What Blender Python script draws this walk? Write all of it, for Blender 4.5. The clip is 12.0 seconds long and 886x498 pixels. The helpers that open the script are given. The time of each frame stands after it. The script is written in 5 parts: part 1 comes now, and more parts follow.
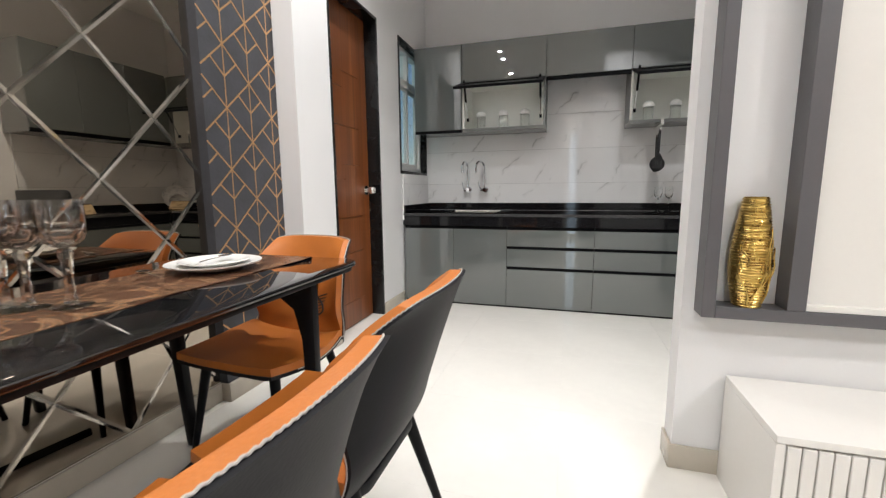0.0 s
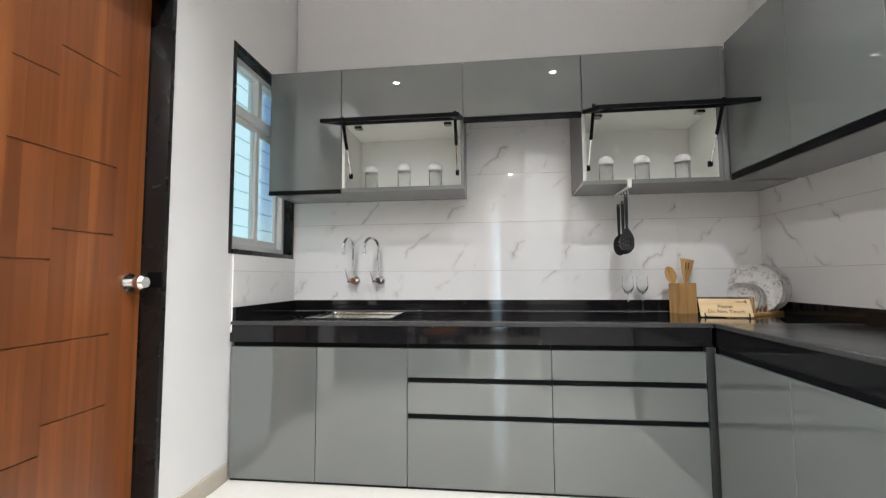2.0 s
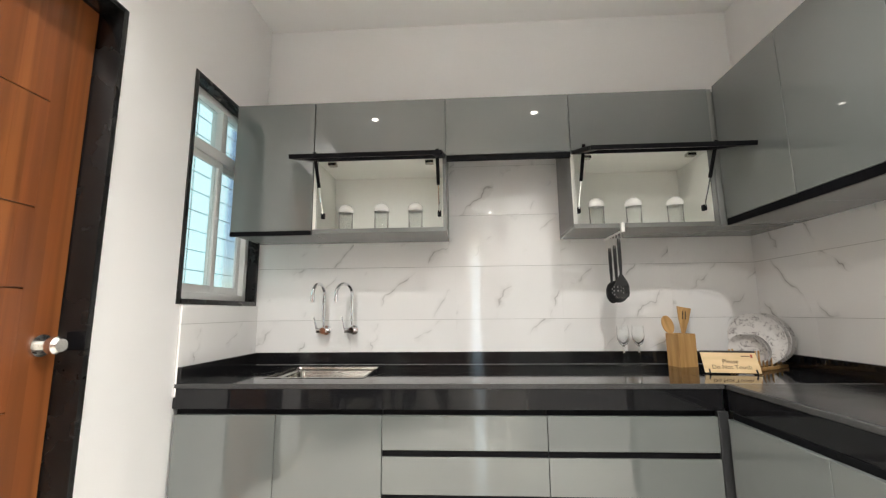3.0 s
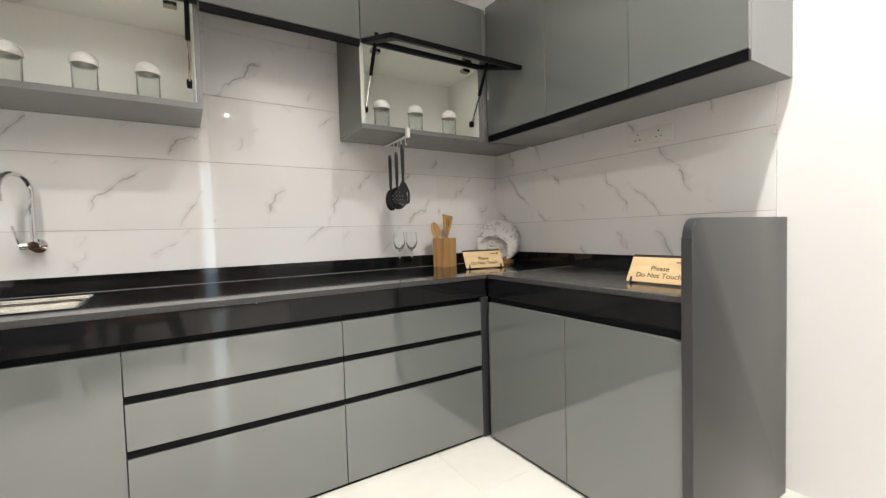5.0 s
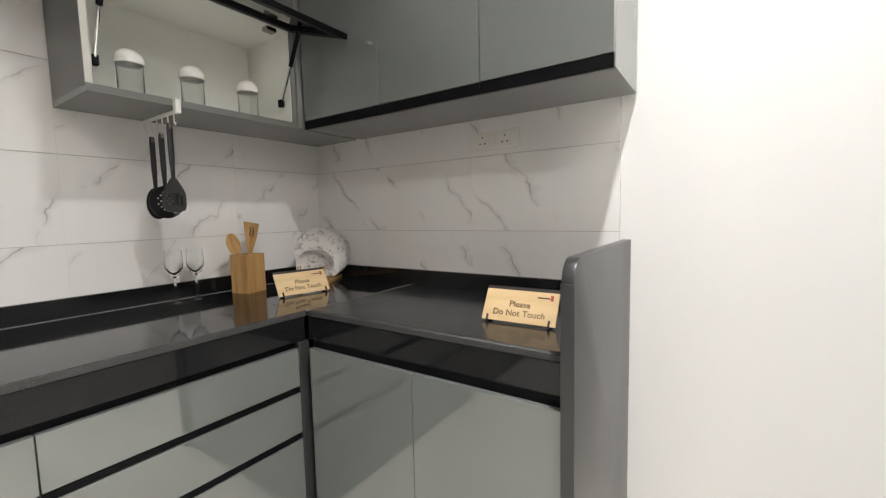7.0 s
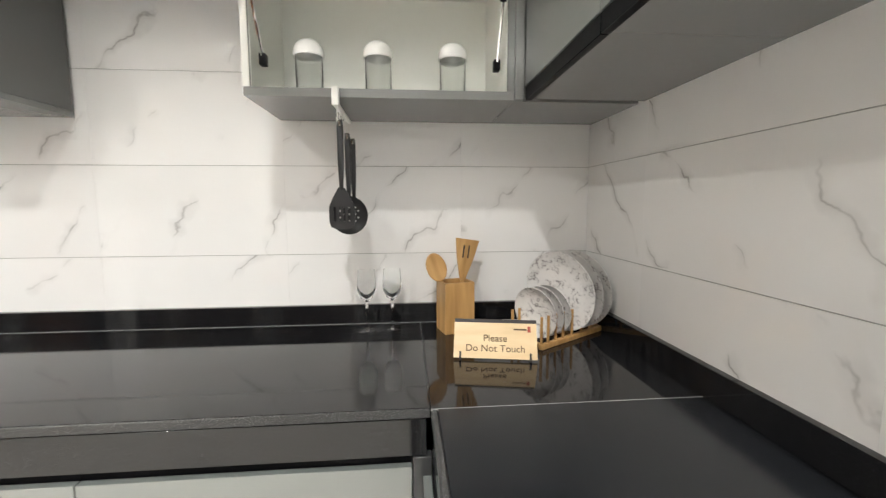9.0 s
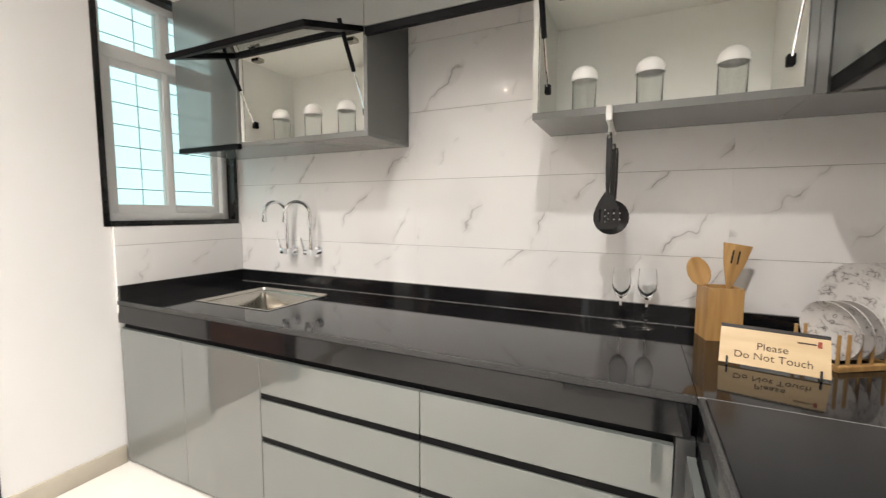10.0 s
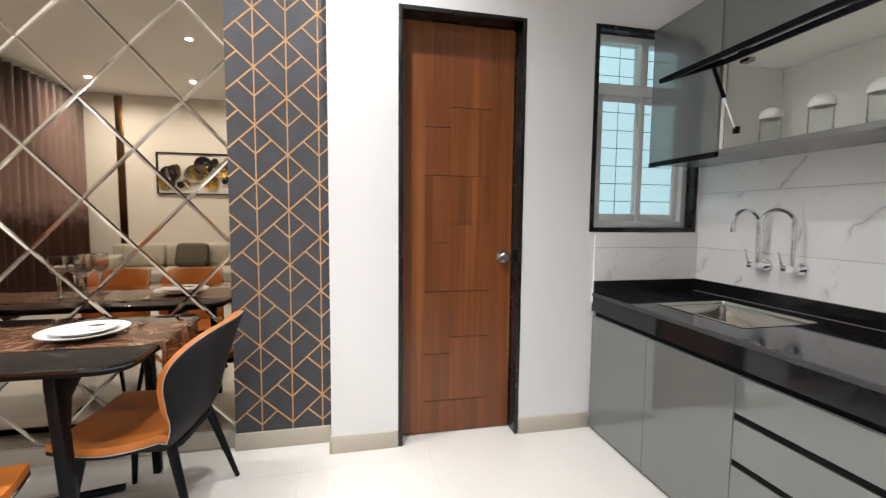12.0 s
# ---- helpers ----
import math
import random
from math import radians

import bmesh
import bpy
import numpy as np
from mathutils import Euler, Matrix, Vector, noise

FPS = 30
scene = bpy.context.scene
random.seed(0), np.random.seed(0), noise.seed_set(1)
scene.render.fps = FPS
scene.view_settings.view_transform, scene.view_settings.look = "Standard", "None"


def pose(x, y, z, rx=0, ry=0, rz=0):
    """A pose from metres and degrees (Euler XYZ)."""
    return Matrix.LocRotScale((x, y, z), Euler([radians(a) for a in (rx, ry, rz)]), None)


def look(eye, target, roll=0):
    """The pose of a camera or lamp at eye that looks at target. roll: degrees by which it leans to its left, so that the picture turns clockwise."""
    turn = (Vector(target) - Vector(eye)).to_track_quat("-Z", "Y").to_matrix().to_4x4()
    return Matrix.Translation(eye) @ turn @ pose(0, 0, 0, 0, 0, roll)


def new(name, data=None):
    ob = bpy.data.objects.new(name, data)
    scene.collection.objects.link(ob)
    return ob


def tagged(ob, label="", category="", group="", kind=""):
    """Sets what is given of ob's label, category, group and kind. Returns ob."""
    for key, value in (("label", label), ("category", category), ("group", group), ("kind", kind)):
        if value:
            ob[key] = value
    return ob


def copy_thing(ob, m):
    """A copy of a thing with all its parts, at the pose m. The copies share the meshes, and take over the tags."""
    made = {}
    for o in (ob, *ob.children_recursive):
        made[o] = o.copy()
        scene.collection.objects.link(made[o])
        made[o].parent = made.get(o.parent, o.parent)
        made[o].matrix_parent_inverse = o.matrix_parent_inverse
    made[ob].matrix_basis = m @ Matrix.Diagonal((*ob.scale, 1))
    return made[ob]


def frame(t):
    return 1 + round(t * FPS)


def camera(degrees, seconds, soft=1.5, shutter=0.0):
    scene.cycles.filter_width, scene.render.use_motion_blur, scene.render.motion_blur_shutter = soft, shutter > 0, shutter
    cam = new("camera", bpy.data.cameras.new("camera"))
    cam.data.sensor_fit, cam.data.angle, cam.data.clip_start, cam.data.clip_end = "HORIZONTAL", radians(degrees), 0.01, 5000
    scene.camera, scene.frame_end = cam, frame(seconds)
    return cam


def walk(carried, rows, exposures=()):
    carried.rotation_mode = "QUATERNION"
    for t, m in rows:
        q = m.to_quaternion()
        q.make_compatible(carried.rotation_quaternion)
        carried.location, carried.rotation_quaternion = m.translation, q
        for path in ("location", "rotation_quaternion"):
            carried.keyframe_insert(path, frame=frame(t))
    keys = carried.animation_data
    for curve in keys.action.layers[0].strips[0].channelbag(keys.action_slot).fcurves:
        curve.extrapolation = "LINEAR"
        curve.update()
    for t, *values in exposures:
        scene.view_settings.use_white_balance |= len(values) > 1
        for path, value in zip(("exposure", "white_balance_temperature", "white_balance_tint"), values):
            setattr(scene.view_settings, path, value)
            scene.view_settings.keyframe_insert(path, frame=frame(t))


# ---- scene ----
cam = camera(94.1, 12.0, soft=1.25, shutter=0.12)

PATH = [
    (0, (1.331, -3.903, 0.955), (0.761, -2.007, 0.667), -0.5),
    (0.5, (1.307, -3.513, 0.945), (0.904, -1.564, 0.744), -0.1),
    (1, (1.325, -3.141, 0.916), (0.973, -1.176, 0.797), -0.3),
    (1.5, (1.290, -2.811, 0.905), (1.017, -0.830, 0.887), -0.3),
    (2, (1.262, -2.560, 0.962), (1.044, -0.578, 1.098), -0.4),
    (2.5, (1.238, -2.430, 1.058), (1.064, -0.462, 1.366), -0.5),
    (4.5, (1.166, -2.241, 0.937), (1.78, -0.341, 1.054), -1.5),
    (5, (1.047, -2.145, 0.954), (2.112, -0.454, 0.873), -1.6),
    (5.5, (0.939, -2.125, 0.994), (2.343, -0.712, 0.823), -1.6),
    (6, (0.92, -2.095, 0.989), (2.528, -0.922, 0.798), -1.7),
    (6.5, (1.054, -1.998, 1.035), (2.748, -0.951, 0.854), -1.3),
    (8.5, (2.149, -1.393, 1.128), (2.905, 0.45, 0.956), -0.5),
    (9, (2.18, -1.448, 1.166), (2.352, 0.534, 0.956), -0.2),
    (9.5, (2.148, -1.544, 1.172), (1.775, 0.411, 0.978), -0.1),
    (10, (2.09, -1.668, 1.152), (1.24, 0.134, 0.975), 0.2),
    (10.5, (2.051, -1.753, 1.138), (0.815, -0.189, 0.969), 0.4),
    (11, (2.012, -1.824, 1.152), (0.457, -0.578, 0.978), 0.5),
    (11.5, (1.994, -1.893, 1.152), (0.192, -1.042, 0.984), 0.6),
    (12, (2.005, -1.913, 1.158), (0.056, -1.494, 1.004), 0.5),
]
EXPOSURES = [(0.0, -0.38, 6400, 10), (0.5, -0.33, 6350, 10), (1.0, -0.15, 6300, 10), (1.5, -0.08, 6300, 10), (2.0, 0.2, 6250, 9), (2.5, 0.42, 6600, 8), (4.5, 0.4, 6750, 8.5), (5.5, 0.13, 6750, 8), (6.5, 0.0, 6600, 9),
             (8.5, 0.75, 6600, 7), (9.5, 0.65, 6700, 8.5), (10.0, 0.5, 6900, 11), (10.5, 0.25, 7000, 13), (11.0, 0.08, 6700, 11), (12.0, -0.15, 6350, 11)]
walk(cam, [(t, look(eye, target, roll)) for t, eye, target, roll in PATH],
     exposures=EXPOSURES)

# ---------- light ----------
world = bpy.data.worlds.new("world")
scene.world = world
world.use_nodes = True
wn = world.node_tree.nodes
sky = wn.new("ShaderNodeTexSky")
sky.sky_type, sky.sun_disc = "NISHITA", False
sky.sun_elevation, sky.sun_rotation = radians(45), radians(200)
wn["Background"].inputs["Strength"].default_value = 0.1
world.node_tree.links.new(sky.outputs["Color"], wn["Background"].inputs["Color"])

CEIL = 2.85
DOWNLIGHTS = [(0.40, -1.93), (1.88, -1.90), (0.36, -2.83), (0.36, -3.18), (0.36, -4.00),
              (1.69, -5.0), (3.6, -3.9), (3.7, -5.1), (2.2, -3.45)]
WATTS = 17.0
LEVEL = [0.82, 1.42, 0.7, 0.75, 0.85, 1.9, 2.4, 3.0, 0.3]


def area_lamp(name, place, target, size, watts, colour, size_y=None, spread=180):
    data = bpy.data.lights.new(name, "AREA")
    data.energy, data.color, data.spread = watts, colour, radians(spread)
    if size_y:
        data.shape, data.size, data.size_y = "RECTANGLE", size, size_y
    else:
        data.shape, data.size = "DISK", size
    ob = new(name, data)
    ob.matrix_world = look(place, target)
    return ob


for i, (lx, ly) in enumerate(DOWNLIGHTS):
    area_lamp("downlight_glow", (lx, ly, CEIL - 0.012), (lx, ly + 0.001, 0), 0.055, WATTS * LEVEL[i], (1.0, 0.985, 0.975), spread=118 if i < 2 else 165)
# ---------- tools ----------
ORIGIN = {}


def box(x0, x1, y0, y1, z0, z1, bev=0.0, seg=2, bm=None):
    bm = bm or bmesh.new()
    vs = [bm.verts.new((x, y, z)) for x in (x0, x1) for y in (y0, y1) for z in (z0, z1)]
    faces = [bm.faces.new([vs[i] for i in q]) for q in
             ((0, 1, 3, 2), (4, 6, 7, 5), (0, 4, 5, 1), (2, 3, 7, 6), (0, 2, 6, 4), (1, 5, 7, 3))]
    if bev:
        edges = {e for f in faces for e in f.edges}
        bmesh.ops.bevel(bm, geom=list(edges), offset=bev, segments=seg, profile=0.5, affect="EDGES")
    return bm


def prism(points, axis, a, b, bev=0.0, bm=None):
    """A polygon in the two other axes, drawn out along axis from a to b."""
    bm = bm or bmesh.new()

    def at(p, w):
        return {"x": (w, p[0], p[1]), "y": (p[0], w, p[1]), "z": (p[0], p[1], w)}[axis]
    lo = [bm.verts.new(at(p, a)) for p in points]
    hi = [bm.verts.new(at(p, b)) for p in points]
    n = len(points)
    faces = [bm.faces.new(lo), bm.faces.new(hi)]
    faces += [bm.faces.new((lo[i], lo[(i + 1) % n], hi[(i + 1) % n], hi[i])) for i in range(n)]
    bmesh.ops.recalc_face_normals(bm, faces=faces)
    if bev:
        rim = list({e for f in faces[:2] for e in f.edges})
        bmesh.ops.bevel(bm, geom=rim, offset=bev, segments=2, profile=0.5, affect="EDGES")
    return bm


def rounded(w0, w1, h0, h1, r, steps=6, corners=(1, 1, 1, 1)):
    """Points of a rectangle with rounded corners: low-left, low-right, high-right, high-left."""
    pts = []
    for (cx, cy, a0, on) in ((w0 + r, h0 + r, 180, corners[0]), (w1 - r, h0 + r, 270, corners[1]),
                             (w1 - r, h1 - r, 0, corners[2]), (w0 + r, h1 - r, 90, corners[3])):
        if on:
            pts += [(cx + r * math.cos(radians(a0 + 90 * i / steps)), cy + r * math.sin(radians(a0 + 90 * i / steps))) for i in range(steps + 1)]
        else:
            c, s = math.cos(radians(a0 + 45)), math.sin(radians(a0 + 45))
            pts.append((cx + r * math.copysign(1, c), cy + r * math.copysign(1, s)))
    return pts


def lathe(profile, seg=32, centre=(0, 0, 0), bm=None):
    """(radius, height) pairs turned about the upright axis."""
    bm = bm or bmesh.new()
    rings = []
    for r, h in profile:
        rings.append([bm.verts.new((centre[0] + r * math.cos(2 * math.pi * i / seg), centre[1] + r * math.sin(2 * math.pi * i / seg), centre[2] + h)) for i in range(seg)] if r > 1e-5
                     else [bm.verts.new((centre[0], centre[1], centre[2] + h))])
    for a, b in zip(rings, rings[1:]):
        for i in range(seg):
            j = (i + 1) % seg
            if len(a) == 1 and len(b) > 1:
                bm.faces.new((a[0], b[j], b[i]))
            elif len(b) == 1 and len(a) > 1:
                bm.faces.new((a[i], a[j], b[0]))
            elif len(a) > 1:
                bm.faces.new((a[i], a[j], b[j], b[i]))
    bmesh.ops.recalc_face_normals(bm, faces=bm.faces)
    return bm


def tube(points, radius, seg=10, bm=None, caps=True):
    """A round bar along points; radius is one number or one a point."""
    bm = bm or bmesh.new()
    pts = [Vector(p) for p in points]
    radii = radius if isinstance(radius, (list, tuple)) else [radius] * len(pts)
    rings, side = [], None
    for i, p in enumerate(pts):
        d = (pts[min(i + 1, len(pts) - 1)] - pts[max(i - 1, 0)]).normalized()
        if side is None:
            side = d.orthogonal().normalized()
        side = (side - d * side.dot(d)).normalized()
        up = d.cross(side)
        rings.append([bm.verts.new(p + radii[i] * (side * math.cos(2 * math.pi * k / seg) + up * math.sin(2 * math.pi * k / seg))) for k in range(seg)])
    for a, b in zip(rings, rings[1:]):
        for k in range(seg):
            bm.faces.new((a[k], a[(k + 1) % seg], b[(k + 1) % seg], b[k]))
    if caps:
        bm.faces.new(rings[0][::-1])
        bm.faces.new(rings[-1])
    bmesh.ops.recalc_face_normals(bm, faces=bm.faces)
    return bm


def thing(name, place, label, category, group="", kind=""):
    ob = new(name)
    ob.empty_display_size = 0.05
    ob.location = place
    ORIGIN[ob.name] = Vector(place)
    return tagged(ob, label, category, group, kind)


def to_mesh(name, bm, material, origin, smooth):
    if origin.length > 0:
        bmesh.ops.translate(bm, verts=bm.verts, vec=-origin)
    me = bpy.data.meshes.new(name)
    bm.to_mesh(me)
    bm.free()
    me.materials.append(material)
    if smooth:
        for p in me.polygons:
            p.use_smooth = True
        me.set_sharp_from_angle(angle=radians(40))
    return me


def part(name, bm, material, parent, label="", smooth=True):
    """One mesh, given where it stands, as a part of a thing or of a part."""
    o = ORIGIN[parent.name]
    ob = new(name, to_mesh(name, bm, material, o, smooth))
    ob.parent = parent
    ORIGIN[ob.name] = o
    return tagged(ob, label)


def single(name, bm, material, label, category, group="", kind="", place=(0, 0, 0), smooth=True):
    """A thing that is one mesh."""
    ob = new(name, to_mesh(name, bm, material, Vector(place), smooth))
    ob.location = place
    ORIGIN[ob.name] = Vector(place)
    return tagged(ob, label, category, group, kind)


# ---------- materials ----------
def nodes_of(name):
    m = bpy.data.materials.new(name)
    m.use_nodes = True
    return m, m.node_tree.nodes, m.node_tree.links, m.node_tree.nodes["Principled BSDF"]


def ramp(nodes, stops):
    r = nodes.new("ShaderNodeValToRGB")
    e = r.color_ramp.elements
    while len(e) < len(stops):
        e.new(0.5)
    for el, (p, c) in zip(e, stops):
        el.position, el.color = p, (*c, 1)
    return r


def noise_tex(nodes, links, coord, scale, detail=4, rough=0.55, distort=0.0):
    n = nodes.new("ShaderNodeTexNoise")
    n.inputs["Scale"].default_value, n.inputs["Detail"].default_value = scale, detail
    n.inputs["Roughness"].default_value, n.inputs["Distortion"].default_value = rough, distort
    links.new(coord, n.inputs["Vector"])
    return n


def shade(c, k):
    return tuple(min(1.0, v * k) for v in c)


def surface(name, colour, rough=0.5, metal=0.0, var=0.06, scale=2.5, fine=60.0, bump=0.02, coat=0.0, rough_var=0.06, spec=0.5, coat_ior=1.5):
    """Paint, laminate, metal, plastic: colour varied at two scales, uneven gloss and fine relief."""
    m, nd, ln, b = nodes_of(name)
    co = nd.new("ShaderNodeTexCoord").outputs["Object"]
    big, small = noise_tex(nd, ln, co, scale), noise_tex(nd, ln, co, fine, 2)
    mix = nd.new("ShaderNodeMath")
    mix.operation = "MULTIPLY_ADD"
    ln.new(small.outputs["Fac"], mix.inputs[0])
    mix.inputs[1].default_value = 0.35
    ln.new(big.outputs["Fac"], mix.inputs[2])
    r = ramp(nd, [(0.42, shade(colour, 1 - var)), (0.92, shade(colour, 1 + var))])
    ln.new(mix.outputs[0], r.inputs["Fac"])
    ln.new(r.outputs["Color"], b.inputs["Base Color"])
    rr = nd.new("ShaderNodeMapRange")
    rr.inputs["To Min"].default_value, rr.inputs["To Max"].default_value = max(0.01, rough - rough_var), rough + rough_var
    ln.new(big.outputs["Fac"], rr.inputs["Value"])
    ln.new(rr.outputs["Result"], b.inputs["Roughness"])
    b.inputs["Metallic"].default_value, b.inputs["Coat Weight"].default_value = metal, coat
    b.inputs["Coat Roughness"].default_value, b.inputs["Coat IOR"].default_value = 0.012, coat_ior
    b.inputs["Specular IOR Level"].default_value = spec
    if bump:
        bp = nd.new("ShaderNodeBump")
        bp.inputs["Strength"].default_value, bp.inputs["Distance"].default_value = bump, 0.01
        ln.new(small.outputs["Fac"], bp.inputs["Height"])
        ln.new(bp.outputs["Normal"], b.inputs["Normal"])
    return m


def marble(name, base, vein, scale=1.0, rough=0.018, cover=0.47, width=0.03, upright=True, bend_by=1.3, lines=4.6):
    """Glossy printed marble: slanting broken veins with a soft smear on white, shifted from piece to piece."""
    m, nd, ln, b = nodes_of(name)
    co = nd.new("ShaderNodeTexCoord").outputs["Object"]
    info = nd.new("ShaderNodeObjectInfo")

    def math_node(op, x, y=None, z=None):
        n = nd.new("ShaderNodeMath")
        n.operation = op
        for i, v in enumerate((x, y, z)):
            if isinstance(v, (int, float)):
                n.inputs[i].default_value = v
            elif v is not None:
                ln.new(v, n.inputs[i])
        return n.outputs[0]
    sep = nd.new("ShaderNodeSeparateXYZ")
    ln.new(co, sep.inputs[0])
    flat = nd.new("ShaderNodeCombineXYZ")
    ln.new(math_node("MULTIPLY_ADD", info.outputs["Random"], 7.0, math_node("ADD", sep.outputs["X"], sep.outputs["Y"])), flat.inputs["X"])
    ln.new(math_node("MULTIPLY_ADD", info.outputs["Random"], 3.0, sep.outputs["Z"]), flat.inputs["Y"])
    ln.new(info.outputs["Random"], flat.inputs["Z"])
    turned = nd.new("ShaderNodeMapping")
    turned.inputs["Rotation"].default_value = (0, 0, radians(-50))
    turned.inputs["Scale"].default_value = (scale, scale, scale)
    if upright:
        ln.new(flat.outputs[0], turned.inputs["Vector"])
    else:
        own = nd.new("ShaderNodeVectorMath")
        ln.new(co, own.inputs[0])
        ln.new(info.outputs["Random"], own.inputs[1])
        ln.new(own.outputs[0], turned.inputs["Vector"])
    across = nd.new("ShaderNodeSeparateXYZ")
    ln.new(turned.outputs[0], across.inputs[0])
    bend, jag = noise_tex(nd, ln, turned.outputs[0], 3.2, 3), noise_tex(nd, ln, turned.outputs[0], 24, 2)
    w = math_node("MULTIPLY_ADD", bend.outputs["Fac"], bend_by, math_node("MULTIPLY", across.outputs["Y"], lines))
    w = math_node("MULTIPLY_ADD", jag.outputs["Fac"], 0.16, w)
    off = math_node("ABSOLUTE", math_node("SUBTRACT", math_node("FRACT", w), 0.5))
    line, smear = ramp(nd, [(0.0, (1, 1, 1)), (width, (0, 0, 0))]), ramp(nd, [(0.0, (0.30, 0.30, 0.30)), (width * 4.5, (0, 0, 0))])
    ln.new(off, line.inputs["Fac"])
    ln.new(off, smear.inputs["Fac"])
    gate = noise_tex(nd, ln, turned.outputs[0], 5.5, 2)
    gr = ramp(nd, [(cover, (0, 0, 0)), (cover + 0.14, (1, 1, 1))])
    ln.new(gate.outputs["Fac"], gr.inputs["Fac"])
    f = math_node("MULTIPLY", math_node("MAXIMUM", line.outputs["Color"], smear.outputs["Color"]), gr.outputs["Color"])
    cloud = noise_tex(nd, ln, turned.outputs[0], 1.6, 3)
    cr = ramp(nd, [(0.35, shade(base, 0.95)), (0.7, base)])
    ln.new(cloud.outputs["Fac"], cr.inputs["Fac"])
    mx = nd.new("ShaderNodeMixRGB")
    ln.new(f, mx.inputs["Fac"])
    ln.new(cr.outputs["Color"], mx.inputs["Color1"])
    mx.inputs["Color2"].default_value = (*vein, 1)
    ln.new(mx.outputs["Color"], b.inputs["Base Color"])
    b.inputs["Roughness"].default_value = rough
    wav = noise_tex(nd, ln, co, 9, 1)
    bp = nd.new("ShaderNodeBump")
    bp.inputs["Strength"].default_value, bp.inputs["Distance"].default_value = 0.015, 0.004
    ln.new(wav.outputs["Fac"], bp.inputs["Height"])
    ln.new(bp.outputs["Normal"], b.inputs["Normal"])
    return m


def granite(name, base, speck, rough=0.06, amount=0.66):
    m, nd, ln, b = nodes_of(name)
    co = nd.new("ShaderNodeTexCoord").outputs["Object"]
    s = noise_tex(nd, ln, co, 420, 2)
    r = ramp(nd, [(amount, base), (amount + 0.08, speck)])
    ln.new(s.outputs["Fac"], r.inputs["Fac"])
    cl = noise_tex(nd, ln, co, 5, 4)
    rr = nd.new("ShaderNodeMapRange")
    rr.inputs["To Min"].default_value, rr.inputs["To Max"].default_value = rough * 0.6, rough * 1.8
    ln.new(cl.outputs["Fac"], rr.inputs["Value"])
    ln.new(rr.outputs["Result"], b.inputs["Roughness"])
    ln.new(r.outputs["Color"], b.inputs["Base Color"])
    b.inputs["IOR"].default_value = 1.46
    return m


def wood(name, tones, axis=2, strip=0.1, grain=26.0, rough=0.35, along=0.06, bump=0.05, fleck=0.3, tone=0.0):
    """Veneer in strips of differing tone, with grain along axis."""
    m, nd, ln, b = nodes_of(name)
    co = nd.new("ShaderNodeTexCoord").outputs["Object"]
    mp = nd.new("ShaderNodeMapping")
    sc = [1.0, 1.0, 1.0]
    sc[axis] = along
    mp.inputs["Scale"].default_value = sc
    ln.new(co, mp.inputs["Vector"])
    broad = noise_tex(nd, ln, mp.outputs[0], 1.0 / strip, 1, 0.4, 0.15)
    fine = noise_tex(nd, ln, mp.outputs[0], grain * 4, 4, 0.6, 0.4)
    add = nd.new("ShaderNodeMath")
    add.operation = "MULTIPLY_ADD"
    ln.new(fine.outputs["Fac"], add.inputs[0])
    add.inputs[1].default_value = fleck
    ln.new(broad.outputs["Fac"], add.inputs[2])
    n = len(tones)
    r = ramp(nd, [(0.25 + fleck * 0.5 + 0.5 * i / (n - 1), c) for i, c in enumerate(tones)])
    ln.new(add.outputs[0], r.inputs["Fac"])
    colour = r.outputs["Color"]
    if tone:
        # each strip a little lighter or darker than its neighbours
        mr = nd.new("ShaderNodeMapRange")
        mr.inputs["To Min"].default_value, mr.inputs["To Max"].default_value = 1 - tone, 1 + tone
        ln.new(nd.new("ShaderNodeObjectInfo").outputs["Random"], mr.inputs["Value"])
        mul = nd.new("ShaderNodeMixRGB")
        mul.blend_type = "MULTIPLY"
        mul.inputs["Fac"].default_value = 1.0
        ln.new(colour, mul.inputs["Color1"])
        ln.new(mr.outputs["Result"], mul.inputs["Color2"])
        colour = mul.outputs["Color"]
    ln.new(colour, b.inputs["Base Color"])
    b.inputs["Roughness"].default_value = rough
    bp = nd.new("ShaderNodeBump")
    bp.inputs["Strength"].default_value, bp.inputs["Distance"].default_value = bump, 0.004
    ln.new(fine.outputs["Fac"], bp.inputs["Height"])
    ln.new(bp.outputs["Normal"], b.inputs["Normal"])
    return m


def glass(name, colour=(1, 1, 1), rough=0.0, ior=1.45):
    m, nd, ln, b = nodes_of(name)
    b.inputs["Base Color"].default_value = (*colour, 1)
    b.inputs["Roughness"].default_value, b.inputs["IOR"].default_value = rough, ior
    b.inputs["Transmission Weight"].default_value = 1.0
    return m


def glow(name, colour, strength):
    m, nd, ln, b = nodes_of(name)
    b.inputs["Base Color"].default_value = (*colour, 1)
    b.inputs["Emission Color"].default_value = (*colour, 1)
    b.inputs["Emission Strength"].default_value = strength
    return m


